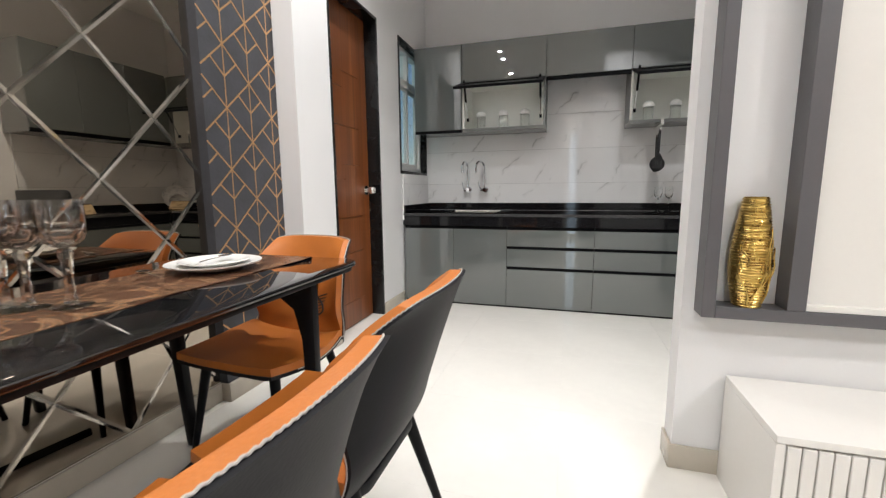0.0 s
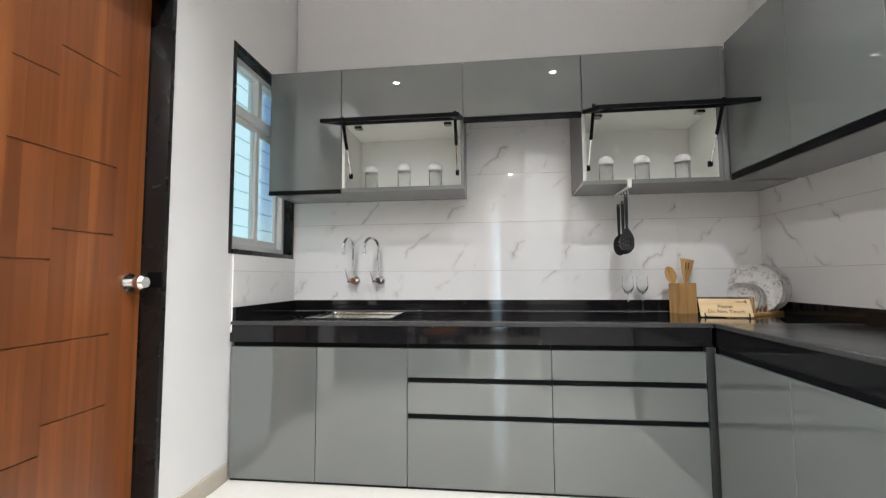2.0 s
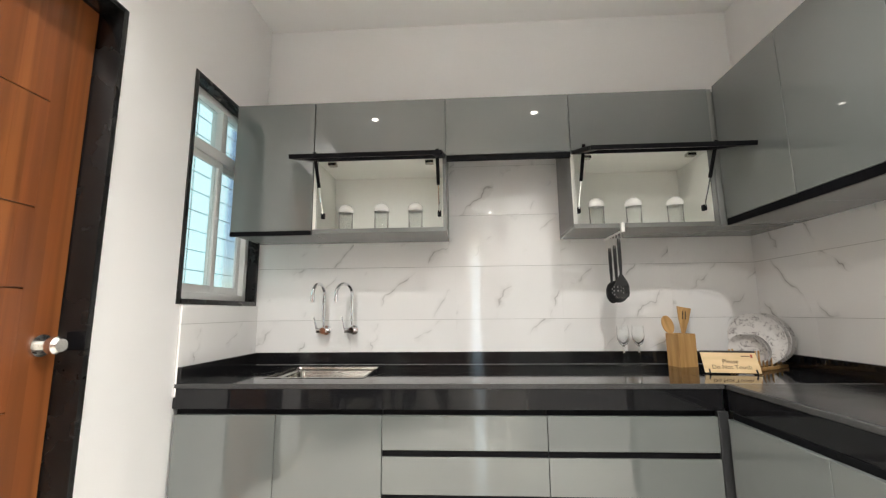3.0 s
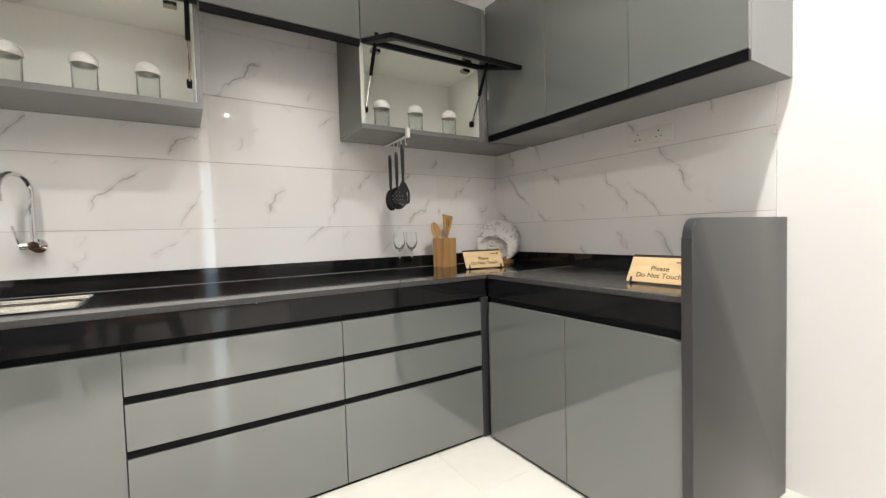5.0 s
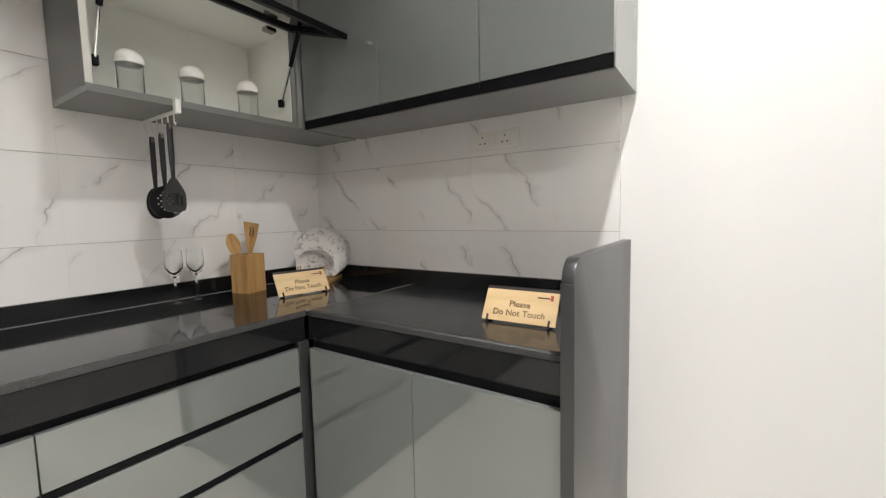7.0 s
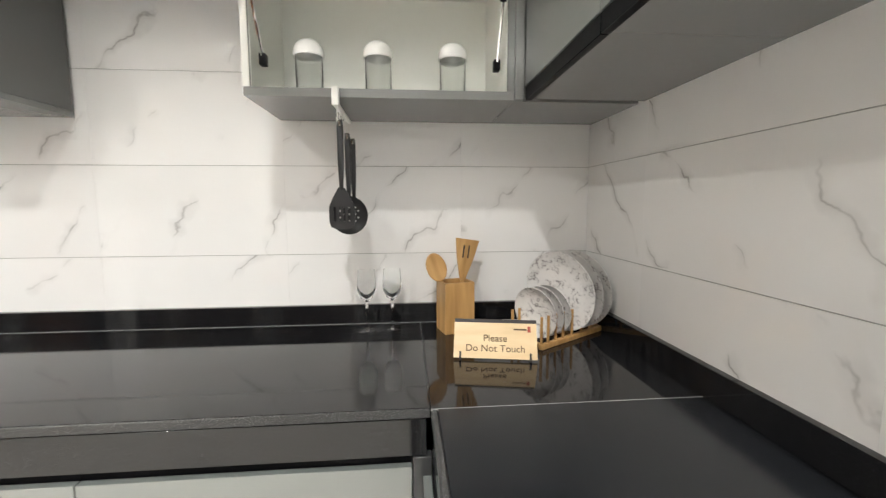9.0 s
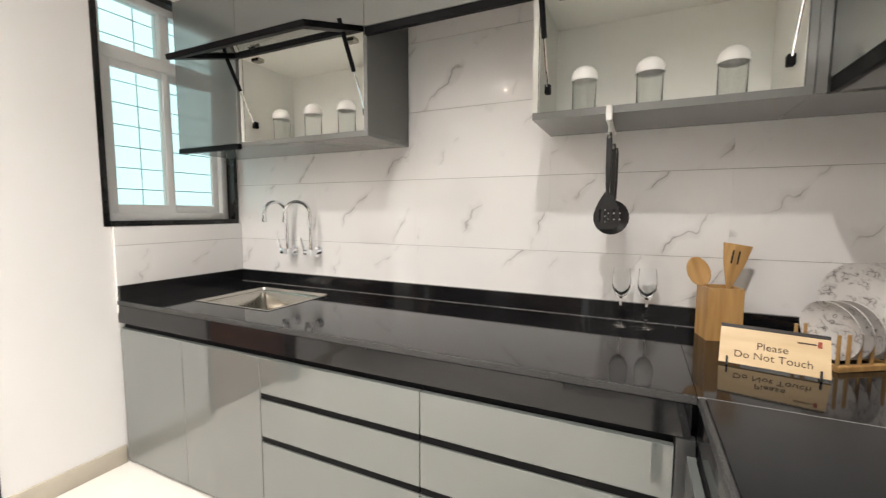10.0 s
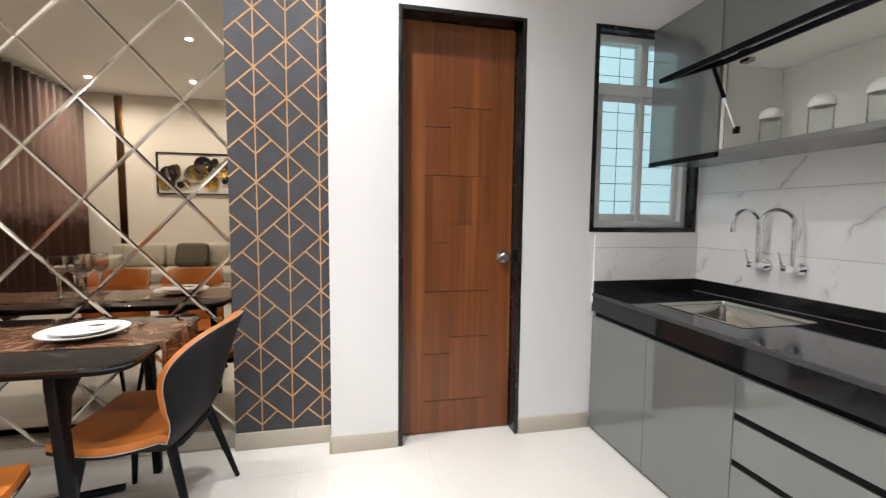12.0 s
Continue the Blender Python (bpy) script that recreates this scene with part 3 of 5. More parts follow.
def open_unit(x0, x1, xd, label, flap_ends):
    """A wall unit with a plain upper front and a glazed flap held open below it; xd: where a tall door ends."""
    u = thing("wall_cabinet", ((x0 + x1) / 2, -0.17, UB), label, "cabinet", "kitchen wall cabinets")
    ZM = 1.835
    yb, yf = -0.012, UY + DT + 0.002
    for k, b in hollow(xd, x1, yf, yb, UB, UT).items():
        # upright sides take the board colour darkened for shade
        part("board", box(*b, bev=0.0008, seg=1), M_CARCASS_SHADED if b[1] - b[0] < 0.03 else M_CARCASS, u)
    part("shelf_board", box(xd + 0.0185, x1 - 0.0185, yf, yb - 0.009, ZM, ZM + 0.018), M_CARCASS, u)
    # white lining of the open bay
    ix0, ix1 = xd + 0.0185, x1 - 0.0185
    for b in ((ix0, ix1, yb - 0.012, yb - 0.009, UB + 0.020, ZM - 0.002), (ix0, ix0 + 0.002, yf + 0.001, yb - 0.0125, UB + 0.0205, ZM - 0.0045),
              (ix1 - 0.002, ix1, yf + 0.001, yb - 0.0125, UB + 0.0205, ZM - 0.0045), (ix0, ix1, yf + 0.001, yb - 0.0125, ZM - 0.004, ZM - 0.001),
              (ix0, ix1, yf + 0.001, yb - 0.0125, UB + 0.0185, UB + 0.020)):
        part("lining", box(*b), M_WHITE_IN, u, "white inner lining", smooth=False)
    for b in ((ix0 - 0.018, ix1 + 0.018, yf - 0.004, yf - 0.0005, UB, UB + 0.022), (ix1 + 0.002, ix1 + 0.0185, yf - 0.004, yf - 0.0005, UB + 0.0225, ZM)):
        part("front_edge", box(*b), M_CARCASS, u, smooth=False)
    part("edge_band", box(ix0 - 0.0185, ix0 - 0.002, yf - 0.004, yf - 0.0005, UB + 0.0225, ZM), M_WHITE_IN, u, "white edge band")
    part("upper_front", box(xd + GAP, x1 - GAP / 2, UY, UY + DT, ZM + 0.012, UT, 0.0012, 1), M_CAB, u)
    # flap: black metal frame with smoked glass, swung up
    FL, tilt = 0.33, radians(-18)
    hz, hy = ZM + 0.002, UY + 0.004
    fx0, fx1 = xd + 0.004, x1 - 0.004
    flap = part("flap_frame", bmesh.new(), M_BLACK, u, "black metal framed flap, open")

    def on_flap(bm):
        bmesh.ops.rotate(bm, cent=(0, hy, hz), matrix=Matrix.Rotation(-tilt, 3, "X"), verts=bm.verts)
        bmesh.ops.translate(bm, verts=bm.verts, vec=-ORIGIN[u.name])
        return bm
    fb = on_flap(many([(fx0, fx1, hy - 0.045, hy, hz - 0.010, hz + 0.010), (fx0, fx1, hy - FL, hy - FL + 0.045, hz - 0.010, hz + 0.010),
                       (fx0, fx0 + 0.045, hy - FL + 0.045, hy - 0.045, hz - 0.010, hz + 0.010), (fx1 - 0.045, fx1, hy - FL + 0.045, hy - 0.045, hz - 0.010, hz + 0.010)], 0.002))
    fb.to_mesh(flap.data)
    fb.free()
    gl = on_flap(box(fx0 + 0.04, fx1 - 0.04, hy - FL + 0.04, hy - 0.04, hz + 0.001, hz + 0.005))
    me = bpy.data.meshes.new("flap_glass")
    gl.to_mesh(me)
    gl.free()
    me.materials.append(M_SMOKE)
    g = new("flap_glass", me)
    g.visible_shadow = False
    g.parent = flap
    ORIGIN[g.name] = ORIGIN[u.name]
    tagged(g, "smoked glass pane")
    # gas struts and hinges
    for x, s in ((fx0 + 0.035, 1), (fx1 - 0.035, -1)):
        top = Vector((x, hy - 0.10, hz + 0.003))
        foot = Vector((x, UY + 0.055, UB + 0.105))
        mid = top.lerp(foot, 0.55)
        strut = part("gas_strut", tube([top, mid], 0.0085, 10), M_BLACK, u, "black gas strut")
        part("strut_rod", tube([mid, foot], 0.004, 8), M_CHROME, strut, "thin steel rod")
        part("strut_bracket", box(x - 0.009, x + 0.009, foot.y - 0.006, foot.y + 0.018, foot.z - 0.018, foot.z + 0.012, 0.003), M_BLACK, strut)
        part("hinge", box(x + s * 0.05 - 0.022, x + s * 0.05 + 0.022, UY + 0.024, UY + 0.06, ZM - 0.022, ZM - 0.004, 0.004), M_STEEL, u, "steel hinge")
    return u


u1 = open_unit(0.012, CR, 0.4405, "grey wall cabinet with its smoked glass flap propped open", None)
tall = part("tall_door", box(0.014, 0.4385, UY, UY + DT, UB + 0.014, UT, 0.0012, 1), M_CAB, u1)
part("grip_profile", box(0.014, 0.4385, UY - 0.004, UY + DT, UB - 0.010, UB + 0.013, 0.001, 1), M_BLACK, tall, "black grip profile")
part("board", box(0.014, 0.4385, UY + DT + 0.002, -0.012, UB, UT, 0.001, 1), M_CARCASS, u1)
open_unit(C2, 2.470, C2, "grey wall cabinet with its smoked glass flap propped open", None)
mid = thing("wall_cabinet", ((CR + C2) / 2, -0.17, 1.81), "short glossy grey wall cabinet front, open below over the tiles", "cabinet", "kitchen wall cabinets")
part("top_board", box(CR + 0.001, C2 - 0.001, UY + DT + 0.002, -0.012, UT - 0.018, UT, 0.001, 1), M_CARCASS, mid)
part("front", box(CR + GAP / 2, C2 - GAP / 2, UY, UY + DT, 1.842, UT, 0.0012, 1), M_CAB, mid)
part("grip_profile", box(CR + GAP, C2 - GAP, UY - 0.002, UY + DT, 1.812, 1.840, 0.001, 1), M_BLACK, mid, "black grip profile")
single("corner_filler", box(2.4705, UX - 0.001, UY + 0.004, UY + 0.03, UB, UT, 0.001, 1), M_CARCASS, "dark grey filler strip between wall cabinets", "filler strip", place=(2.49, UY, UB))
YU = -1.582


def right_wall_units():
    ys = [(YU, -1.19), (-1.19, -0.77), (-0.77, UY - 0.0)]
    for i, (a, b) in enumerate(ys):
        u = thing("wall_cabinet", (2.67, (a + b) / 2, UB), "tall glossy grey wall cabinet with a black grip under its door", "cabinet", "kitchen wall cabinets")
        part("carcass", box(UX + DT + 0.002, XR - 0.002, a + 0.0005, b - 0.0005, UB, UT + 0.012, 0.001, 1), M_CARCASS, u)
        part("door", box(UX, UX + DT, a + GAP / 2, b - GAP / 2, UB + 0.031, UT + 0.012, 0.0012, 1), M_CAB, u)
        part("grip_profile", box(UX + 0.002, UX + DT, a + 0.001, b - 0.001, UB - 0.004, UB + 0.030, 0.001, 1), M_BLACK, u, "black grip profile")
    single("wall_cabinet_core", box(2.4712, XR - 0.002, UY + 0.031, -0.013, UB, UT, 0.001, 1), M_CARCASS, "grey blind corner cabinet box", "cabinet", "kitchen wall cabinets", place=(2.67, -0.17, UB))


right_wall_units()

# ---------- dining side: mirror and wallpaper ----------
M_WHITE = surface("white_ceramic", (0.82, 0.81, 0.78), 0.12, var=0.01, bump=0.0)
M_ORANGE = surface("tan_leather", (0.50, 0.155, 0.025), 0.42, var=0.10, scale=7, fine=220, bump=0.10)
M_SHELL = surface("dark_grey_leather", (0.011, 0.011, 0.013), 0.5, var=0.12, scale=8, fine=220, bump=0.05, spec=0.15)
M_STITCH = surface("pale_stitching", (0.46, 0.43, 0.40), 0.7, var=0.25, fine=300, bump=0.2)
M_LEG = surface("black_metal", (0.007, 0.007, 0.008), 0.4, var=0.1, spec=0.12)
M_TABLE = surface("black_glass_top", (0.006, 0.006, 0.007), 0.03, var=0.2, bump=0.0, rough_var=0.015, coat=0.5)


def agate(name, tones, size, rough):
    """Printed swirls: warped rings in several browns, with fine threads."""
    m, nd, ln, b = nodes_of(name)
    co = nd.new("ShaderNodeTexCoord").outputs["Object"]
    big = noise_tex(nd, ln, co, 1.0 / size, 2, 0.5, 1.2)
    thread = noise_tex(nd, ln, co, 260, 2)
    k = nd.new("ShaderNodeMath")
    k.operation = "MULTIPLY"
    ln.new(big.outputs["Fac"], k.inputs[0])
    k.inputs[1].default_value = 6.0
    fr = nd.new("ShaderNodeMath")
    fr.operation = "PINGPONG"
    ln.new(k.outputs[0], fr.inputs[0])
    fr.inputs[1].default_value = 1.0
    ad = nd.new("ShaderNodeMath")
    ad.operation = "MULTIPLY_ADD"
    ln.new(thread.outputs["Fac"], ad.inputs[0])
    ad.inputs[1].default_value = 0.25
    ln.new(fr.outputs[0], ad.inputs[2])
    n = len(tones)
    r = ramp(nd, [(0.12 + i / (n - 1), c) for i, c in enumerate(tones)])
    ln.new(ad.outputs[0], r.inputs["Fac"])
    ln.new(r.outputs["Color"], b.inputs["Base Color"])
    b.inputs["Roughness"].default_value = rough
    bp = nd.new("ShaderNodeBump")
    bp.inputs["Strength"].default_value, bp.inputs["Distance"].default_value = 0.25, 0.002
    ln.new(thread.outputs["Fac"], bp.inputs["Height"])
    ln.new(bp.outputs["Normal"], b.inputs["Normal"])
    return m


M_RUNNER = agate("brown_patterned_runner", [(0.030, 0.013, 0.008), (0.095, 0.040, 0.020), (0.060, 0.025, 0.014), (0.26, 0.145, 0.075), (0.12, 0.055, 0.03)], 0.16, 0.24)
M_GOLD = surface("polished_brass", (0.56, 0.39, 0.12), 0.27, metal=1.0, var=0.12, scale=20, fine=90, bump=0.03)
M_TVWHITE = surface("white_laminate", (0.78, 0.76, 0.72), 0.35, var=0.02)
M_BAMBOO = wood("bamboo", [(0.40, 0.22, 0.075), (0.50, 0.29, 0.11), (0.58, 0.35, 0.14)], axis=2, strip=0.02, grain=30, rough=0.4, along=0.12)
M_PLY = wood("sign_plywood", [(0.60, 0.42, 0.22), (0.68, 0.50, 0.28), (0.74, 0.56, 0.33)], axis=0, strip=0.05, grain=20, rough=0.45, along=0.2)
M_INK = surface("burnt_lettering", (0.10, 0.055, 0.025), 0.7)
M_CHAR = surface("charred_edge", (0.02, 0.014, 0.012), 0.6)
M_PLATE = marble("marble_print_plate", (0.80, 0.78, 0.76), (0.20, 0.18, 0.18), scale=5.0, rough=0.12, cover=0.42, width=0.10, upright=False, bend_by=7.0, lines=0.8)
M_NYLON = surface("black_nylon", (0.010, 0.010, 0.011), 0.33, var=0.1)
M_PLASTIC = surface("white_plastic", (0.78, 0.77, 0.73), 0.3, var=0.02)
M_RED = surface("red_brown_print", (0.35, 0.05, 0.02), 0.5)

YM = -2.492
XM = -0.160


def clip(poly, axis, value, keep_above):
    out = []
    for p, q in zip(poly, poly[1:] + poly[:1]):
        a, b = (p[axis] - value) * (1 if keep_above else -1), (q[axis] - value) * (1 if keep_above else -1)
        if a >= 0:
            out.append(p)
        if a * b < 0:
            t = a / (a - b)
            out.append((p[0] + t * (q[0] - p[0]), p[1] + t * (q[1] - p[1])))
    return out


def mirror_wall():
    """Diamond mirror panels with wide bevels, which show as bright crossing bands."""
    w = thing("wall_mirror", (XM, -3.6, SK), "bronze tinted diamond pattern wall mirror with bright crossing lines", "mirror")
    y0, y1, z0, z1 = -4.9, YM, SK + 0.004, 2.82
    part("backing", box(-0.166, XM - 0.004, y0, y1, z0, z1), M_BLACK, w, "black backing board")
    dy, dz = 0.2115, 0.2285
    for i in range(-14, 4):
        for j in range(-7, 10):
            if (i + j) % 2:
                continue
            cy, cz = -2.685 + i * dy, 1.226 + (j + 1) * dz
            poly = [(cy - dy, cz), (cy, cz - dz), (cy + dy, cz), (cy, cz + dz)]
            for ax, v, up in ((0, y0, True), (0, y1, False), (1, z0, True), (1, z1, False)):
                poly = clip(poly, ax, v, up) if len(poly) > 2 else poly
            if len(poly) < 3:
                continue
            area = abs(sum(p[0] * q[1] - q[0] * p[1] for p, q in zip(poly, poly[1:] + poly[:1]))) / 2
            if area < 0.002:
                continue
            bm = bmesh.new()
            f = bm.faces.new([bm.verts.new((XM - 0.003, p[0], p[1])) for p in poly])
            f.normal_update()
            if f.normal.x < 0:
                f.normal_flip()
            bmesh.ops.inset_region(bm, faces=[f], thickness=0.0095, depth=0.0020, use_even_offset=True, use_boundary=True)
            for q in bm.faces:
                q.material_index = 0 if q == f else 1
            part("mirror_panel", bm, M_MIRROR, w, smooth=False).data.materials.append(M_BEVEL)


mirror_wall()


def wallpaper():
    w = thing("wallpaper_panel", (-0.1, -2.24, SK), "slate grey wallpaper panel with copper geometric lines", "wallpaper")
    a, b, z0, z1 = YM + 0.001, -2.031, SK + 0.002, 2.82
    part("panel", box(-0.166, -0.1185, a, b, z0, z1), M_WALLPAPER, w)
    bm = bmesh.new()
    s, g, t = 0.1445, 0.133, 0.0036
    cols = [-2.5125 + s * k for k in range(5)]

    def strip(p, q):
        # cut to the sheet
        (py, pz), (qy, qz) = p, q
        for _ in (0, 1):
            if py > qy:
                py, pz, qy, qz = qy, qz, py, pz
            if qy <= a or py >= b:
                return
            if py < a:
                pz, py = pz + (qz - pz) * (a - py) / (qy - py), a
            if qy > b:
                qz, qy = pz + (qz - pz) * (b - py) / (qy - py), b
        d = Vector((0, qy - py, qz - pz))
        if d.length < 0.01 or min(pz, qz) < z0 or max(pz, qz) > z1:
            return
        n = Vector((0, -d.z, d.y)).normalized() * t
        P, Q = Vector((0, py, pz)), Vector((0, qy, qz))
        lo = [bm.verts.new(v + Vector((-0.1186, 0, 0))) for v in (P - n, Q - n, Q + n, P + n)]
        hi = [bm.verts.new(v.co + Vector((0.0012, 0, 0))) for v in lo]
        bm.faces.new(hi)
        for k in range(4):
            bm.faces.new((lo[k], lo[(k + 1) % 4], hi[(k + 1) % 4], hi[k]))
    for c, y in enumerate(cols):
        if a < y < b:
            lo = [bm.verts.new((-0.1186, y + e, z)) for e, z in ((-t * 0.8, z0), (t * 0.8, z0), (t * 0.8, z1), (-t * 0.8, z1))]
            hi = [bm.verts.new(v.co + Vector((0.0008, 0, 0))) for v in lo]
            bm.faces.new(hi)
            for k in range(4):
                bm.faces.new((lo[k], lo[(k + 1) % 4], hi[(k + 1) % 4], hi[k]))
    for c in range(5):
        for k in range(-1, 24):
            y, z = cols[c], 0.519 + g * (k - 4)
            if (c + k) % 2:
                # long diagonals of the lattice
                strip((y, z), (y + s, z + g))
                strip((y, z), (y + s, z - g))
            else:
                # short pair that points down inside each diamond
                strip((y - s / 2, z + g / 2), (y, z))
                strip((y, z), (y + s / 2, z + g / 2))
    bmesh.ops.recalc_face_normals(bm, faces=bm.faces)
    tagged(part("copper_inlay", bm, M_GOLD_LINE, w, "thin raised copper foil lines", smooth=False), kind="stuff")


wallpaper()


# ---------- dining furniture ----------
TZ = 0.708


def dining_table():
    t = thing("dining_table", (0.34, -3.55, 0), "black glass-topped dining table with black metal legs beside the mirror", "table")
    y1, y0 = -2.582, -4.55
    pts = rounded(-0.055, 0.638, y0, y1, 0.09, 8)
    part("tabletop", prism(pts, "z", TZ - 0.014, TZ, 0.004), M_TABLE, t, "polished black glass top")
    rim = rounded(-0.045, 0.628, y0 + 0.01, y1 - 0.01, 0.085, 8)
    part("under_frame", prism(rim, "z", TZ - 0.030, TZ - 0.0145, 0.004), M_LEG, t)
    for sx in (1, -1):
        for yy, sy in ((y1 - 0.235, 1), (y0 + 0.235, -1)):
            cx = 0.27
            shape = [(cx + sx * 0.10, TZ - 0.031), (cx + sx * 0.31, TZ - 0.031), (cx + sx * 0.315, TZ - 0.07), (cx + sx * 0.29, 0.02), (cx + sx * 0.285, 0.0),
                     (cx + sx * 0.258, 0.0), (cx + sx * 0.259, 0.05), (cx + sx * 0.262, 0.48), (cx + sx * 0.240, 0.58), (cx + sx * 0.18, 0.625), (cx + sx * 0.11, 0.642)]
            bm = prism(shape, "y", yy - 0.017, yy + 0.017, 0.006)
            for v in bm.verts:
                v.co.y += sy * 0.03 * (1 - v.co.z / TZ)
            part("table_leg", bm, M_LEG, t)
    part("foot_rail", tube([(0.12, -2.86, 0.02), (0.16, -3.1, 0.016), (0.18, -3.6, 0.016), (0.16, -4.1, 0.016), (0.12, -4.3, 0.02)], 0.016, 8), M_LEG, t)
    # runner with a drop over the end
    bm = bmesh.new()
    rows = []
    path = [(y0 + 0.02, TZ + 0.002)] + [(y0 + 0.02 + (y1 - y0 - 0.03) * k / 60, TZ + 0.002) for k in range(1, 61)] + [(y1 + 0.004, TZ - 0.004)] + [(y1 + 0.008, TZ - 0.004 - 0.021 * k) for k in range(1, 9)]
    for i, (y, z) in enumerate(path):
        rows.append([bm.verts.new((0.09 + 0.34 * k / 24 + 0.004 * math.sin(i * 0.7), y + (0.010 * math.sin(k * 0.9) if z < TZ - 0.01 else 0),
                                   z + (0.0012 * noise.noise(Vector((k * 0.4, i * 0.4, 0))) if z > TZ else 0))) for k in range(25)])
    for A, B in zip(rows, rows[1:]):
        for k in range(24):
            bm.faces.new((A[k], A[k + 1], B[k + 1], B[k]))
    bmesh.ops.recalc_face_normals(bm, faces=bm.faces)
    bmesh.ops.solidify(bm, geom=bm.faces[:], thickness=0.0015)
    single("table_runner", bm, M_RUNNER, "shiny brown patterned table runner draped over the table end", "table runner", place=(0.31, -3.5, TZ))


dining_table()


def chair(m):
    """Facing -y at the origin: padded seat and a wrapped back, tan inside and dark grey outside."""
    c = thing("dining_chair", (0, 0, 0), "tan leather dining chair with dark grey shell and pale stitched edge", "chair", "dining chairs")

    def surf(u, v, off):
        # v 0..0.5 seat, 0.5..1 back
        if v < 0.5:
            s = v / 0.5
            y, z = -0.20 + 0.37 * s, 0.378 - 0.018 * math.sin(math.pi * s)
            half = 0.205 + 0.035 * math.sin(math.pi * min(1, s * 0.9))
            curl = 0.018 * abs(u) ** 3 * (0.4 + s)
            fwd = 0.0
            nrm = Vector((0, 0, 1))
        else:
            s = (v - 0.5) / 0.5
            k = min(1.0, s / 0.28)
            y = 0.17 + 0.022 * math.sin(k * math.pi / 2) + 0.128 * s
            z = 0.378 + 0.384 * s - 0.012 * (1 - k)
            half = 0.216 - 0.008 * math.sin(math.pi * min(1.0, s / 0.5)) + 0.006 * s - 0.044 * max(0.0, (s - 0.62) / 0.38) ** 1.3
            curl = 0.018 * 1.4 * abs(u) ** 3 * (1 - k) - 0.010 * s ** 3 * abs(u) ** 4
            fwd = -(0.028 * k + 0.072 * math.sin(math.pi * s ** 1.6)) * abs(u) ** 2.4
            nrm = Vector((0, -k * 0.97, 1 - k)).normalized()
        side = Vector((-u * 0.35, 0, 0)) * (1 if v > 0.5 else 0.2)
        return Vector((u * half, y + fwd, z + curl)) + (nrm + side).normalized() * off

    def slab(lo, hi, tuck=0.0):
        """Closed padding between two offsets of the seat surface, drawn in by tuck at the crease."""
        bm = bmesh.new()
        U, V = 18, 34

        def grid(off):
            return [[bm.verts.new(surf((2 * i / U - 1) * (1 - tuck * math.exp(-((j / V - 0.5) / 0.1) ** 2)), j / V, off)) for i in range(U + 1)] for j in range(V + 1)]
        a, b = grid(lo), grid(hi)
        for j in range(V):
            for i in range(U):
                bm.faces.new((b[j][i], b[j][i + 1], b[j + 1][i + 1], b[j + 1][i]))
                bm.faces.new((a[j][i], a[j + 1][i], a[j + 1][i + 1], a[j][i + 1]))
            bm.faces.new((a[j][0], b[j][0], b[j + 1][0], a[j + 1][0]))
            bm.faces.new((a[j][U], a[j + 1][U], b[j + 1][U], b[j][U]))
        for i in range(U):
            bm.faces.new((a[0][i], a[0][i + 1], b[0][i + 1], b[0][i]))
            bm.faces.new((a[V][i], b[V][i], b[V][i + 1], a[V][i + 1]))
        bmesh.ops.recalc_face_normals(bm, faces=bm.faces)
        return bm
    part("upholstery", slab(-0.001, 0.024, 0.03), M_ORANGE, c, "tan leather seat and back lining")
    part("shell", slab(-0.014, -0.002), M_SHELL, c, "dark grey leather outer shell")
    edge = [surf(-1.010, j / 34, -0.003) for j in range(4, 35)] + [surf(-1 + 2 * i / 18, 1, -0.003) + Vector((0, 0.002, 0.002)) for i in range(1, 18)] + [surf(1.010, j / 34, -0.003) for j in range(34, 3, -1)]
    fine = []
    for p, q in zip(edge, edge[1:]):
        n = max(1, round((q - p).length / 0.0055))
        fine += [p.lerp(q, k / n) for k in range(n)]
    for i, p in enumerate(fine):
        p += Vector((0, 0, 0.0011 * (1 if i % 2 else -1)))
    part("stitching", tube(fine, 0.0016, 6), M_STITCH, c, "pale zigzag stitched edge")
    part("seat_base", prism(rounded(-0.16, 0.16, -0.15, 0.18, 0.05), "z", 0.330, 0.360, 0.008), M_SHELL, c)
    # embroidered leaf lines on the back lining
    bm = bmesh.new()
    for k in range(7):
        tube([surf(0.10 + 0.03 * k + 0.36 * t * t, 0.545 + 0.019 * k + 0.06 * t, 0.0250) for t in [q / 6 for q in range(7)]], 0.0024, 5, bm)
    tube([surf(0.07 + 0.55 * math.sin(t * math.pi) * 0.9, 0.54 + 0.19 * t, 0.0250) for t in [q / 14 for q in range(15)]], 0.0034, 5, bm)
    part("embroidery", bm, M_CHAR, c, "dark embroidered leaf outline")
    for sx in (-1, 1):
        for y0, y1 in ((-0.13, -0.175), (0.15, 0.245)):
            part("leg", tube([(sx * 0.15, y0, 0.353), (sx * 0.205, y1, 0.0)], [0.018, 0.0100], 12), M_LEG, c, "tapered black metal leg")
    c.matrix_basis = m
    return c


first = chair(pose(0.282, -2.690, 0, 0, 0, -4))
copy_thing(first, pose(0.780, -3.082, 0, 0, 0, -90))
copy_thing(first, pose(0.794, -3.572, 0, 0, 0, -90))


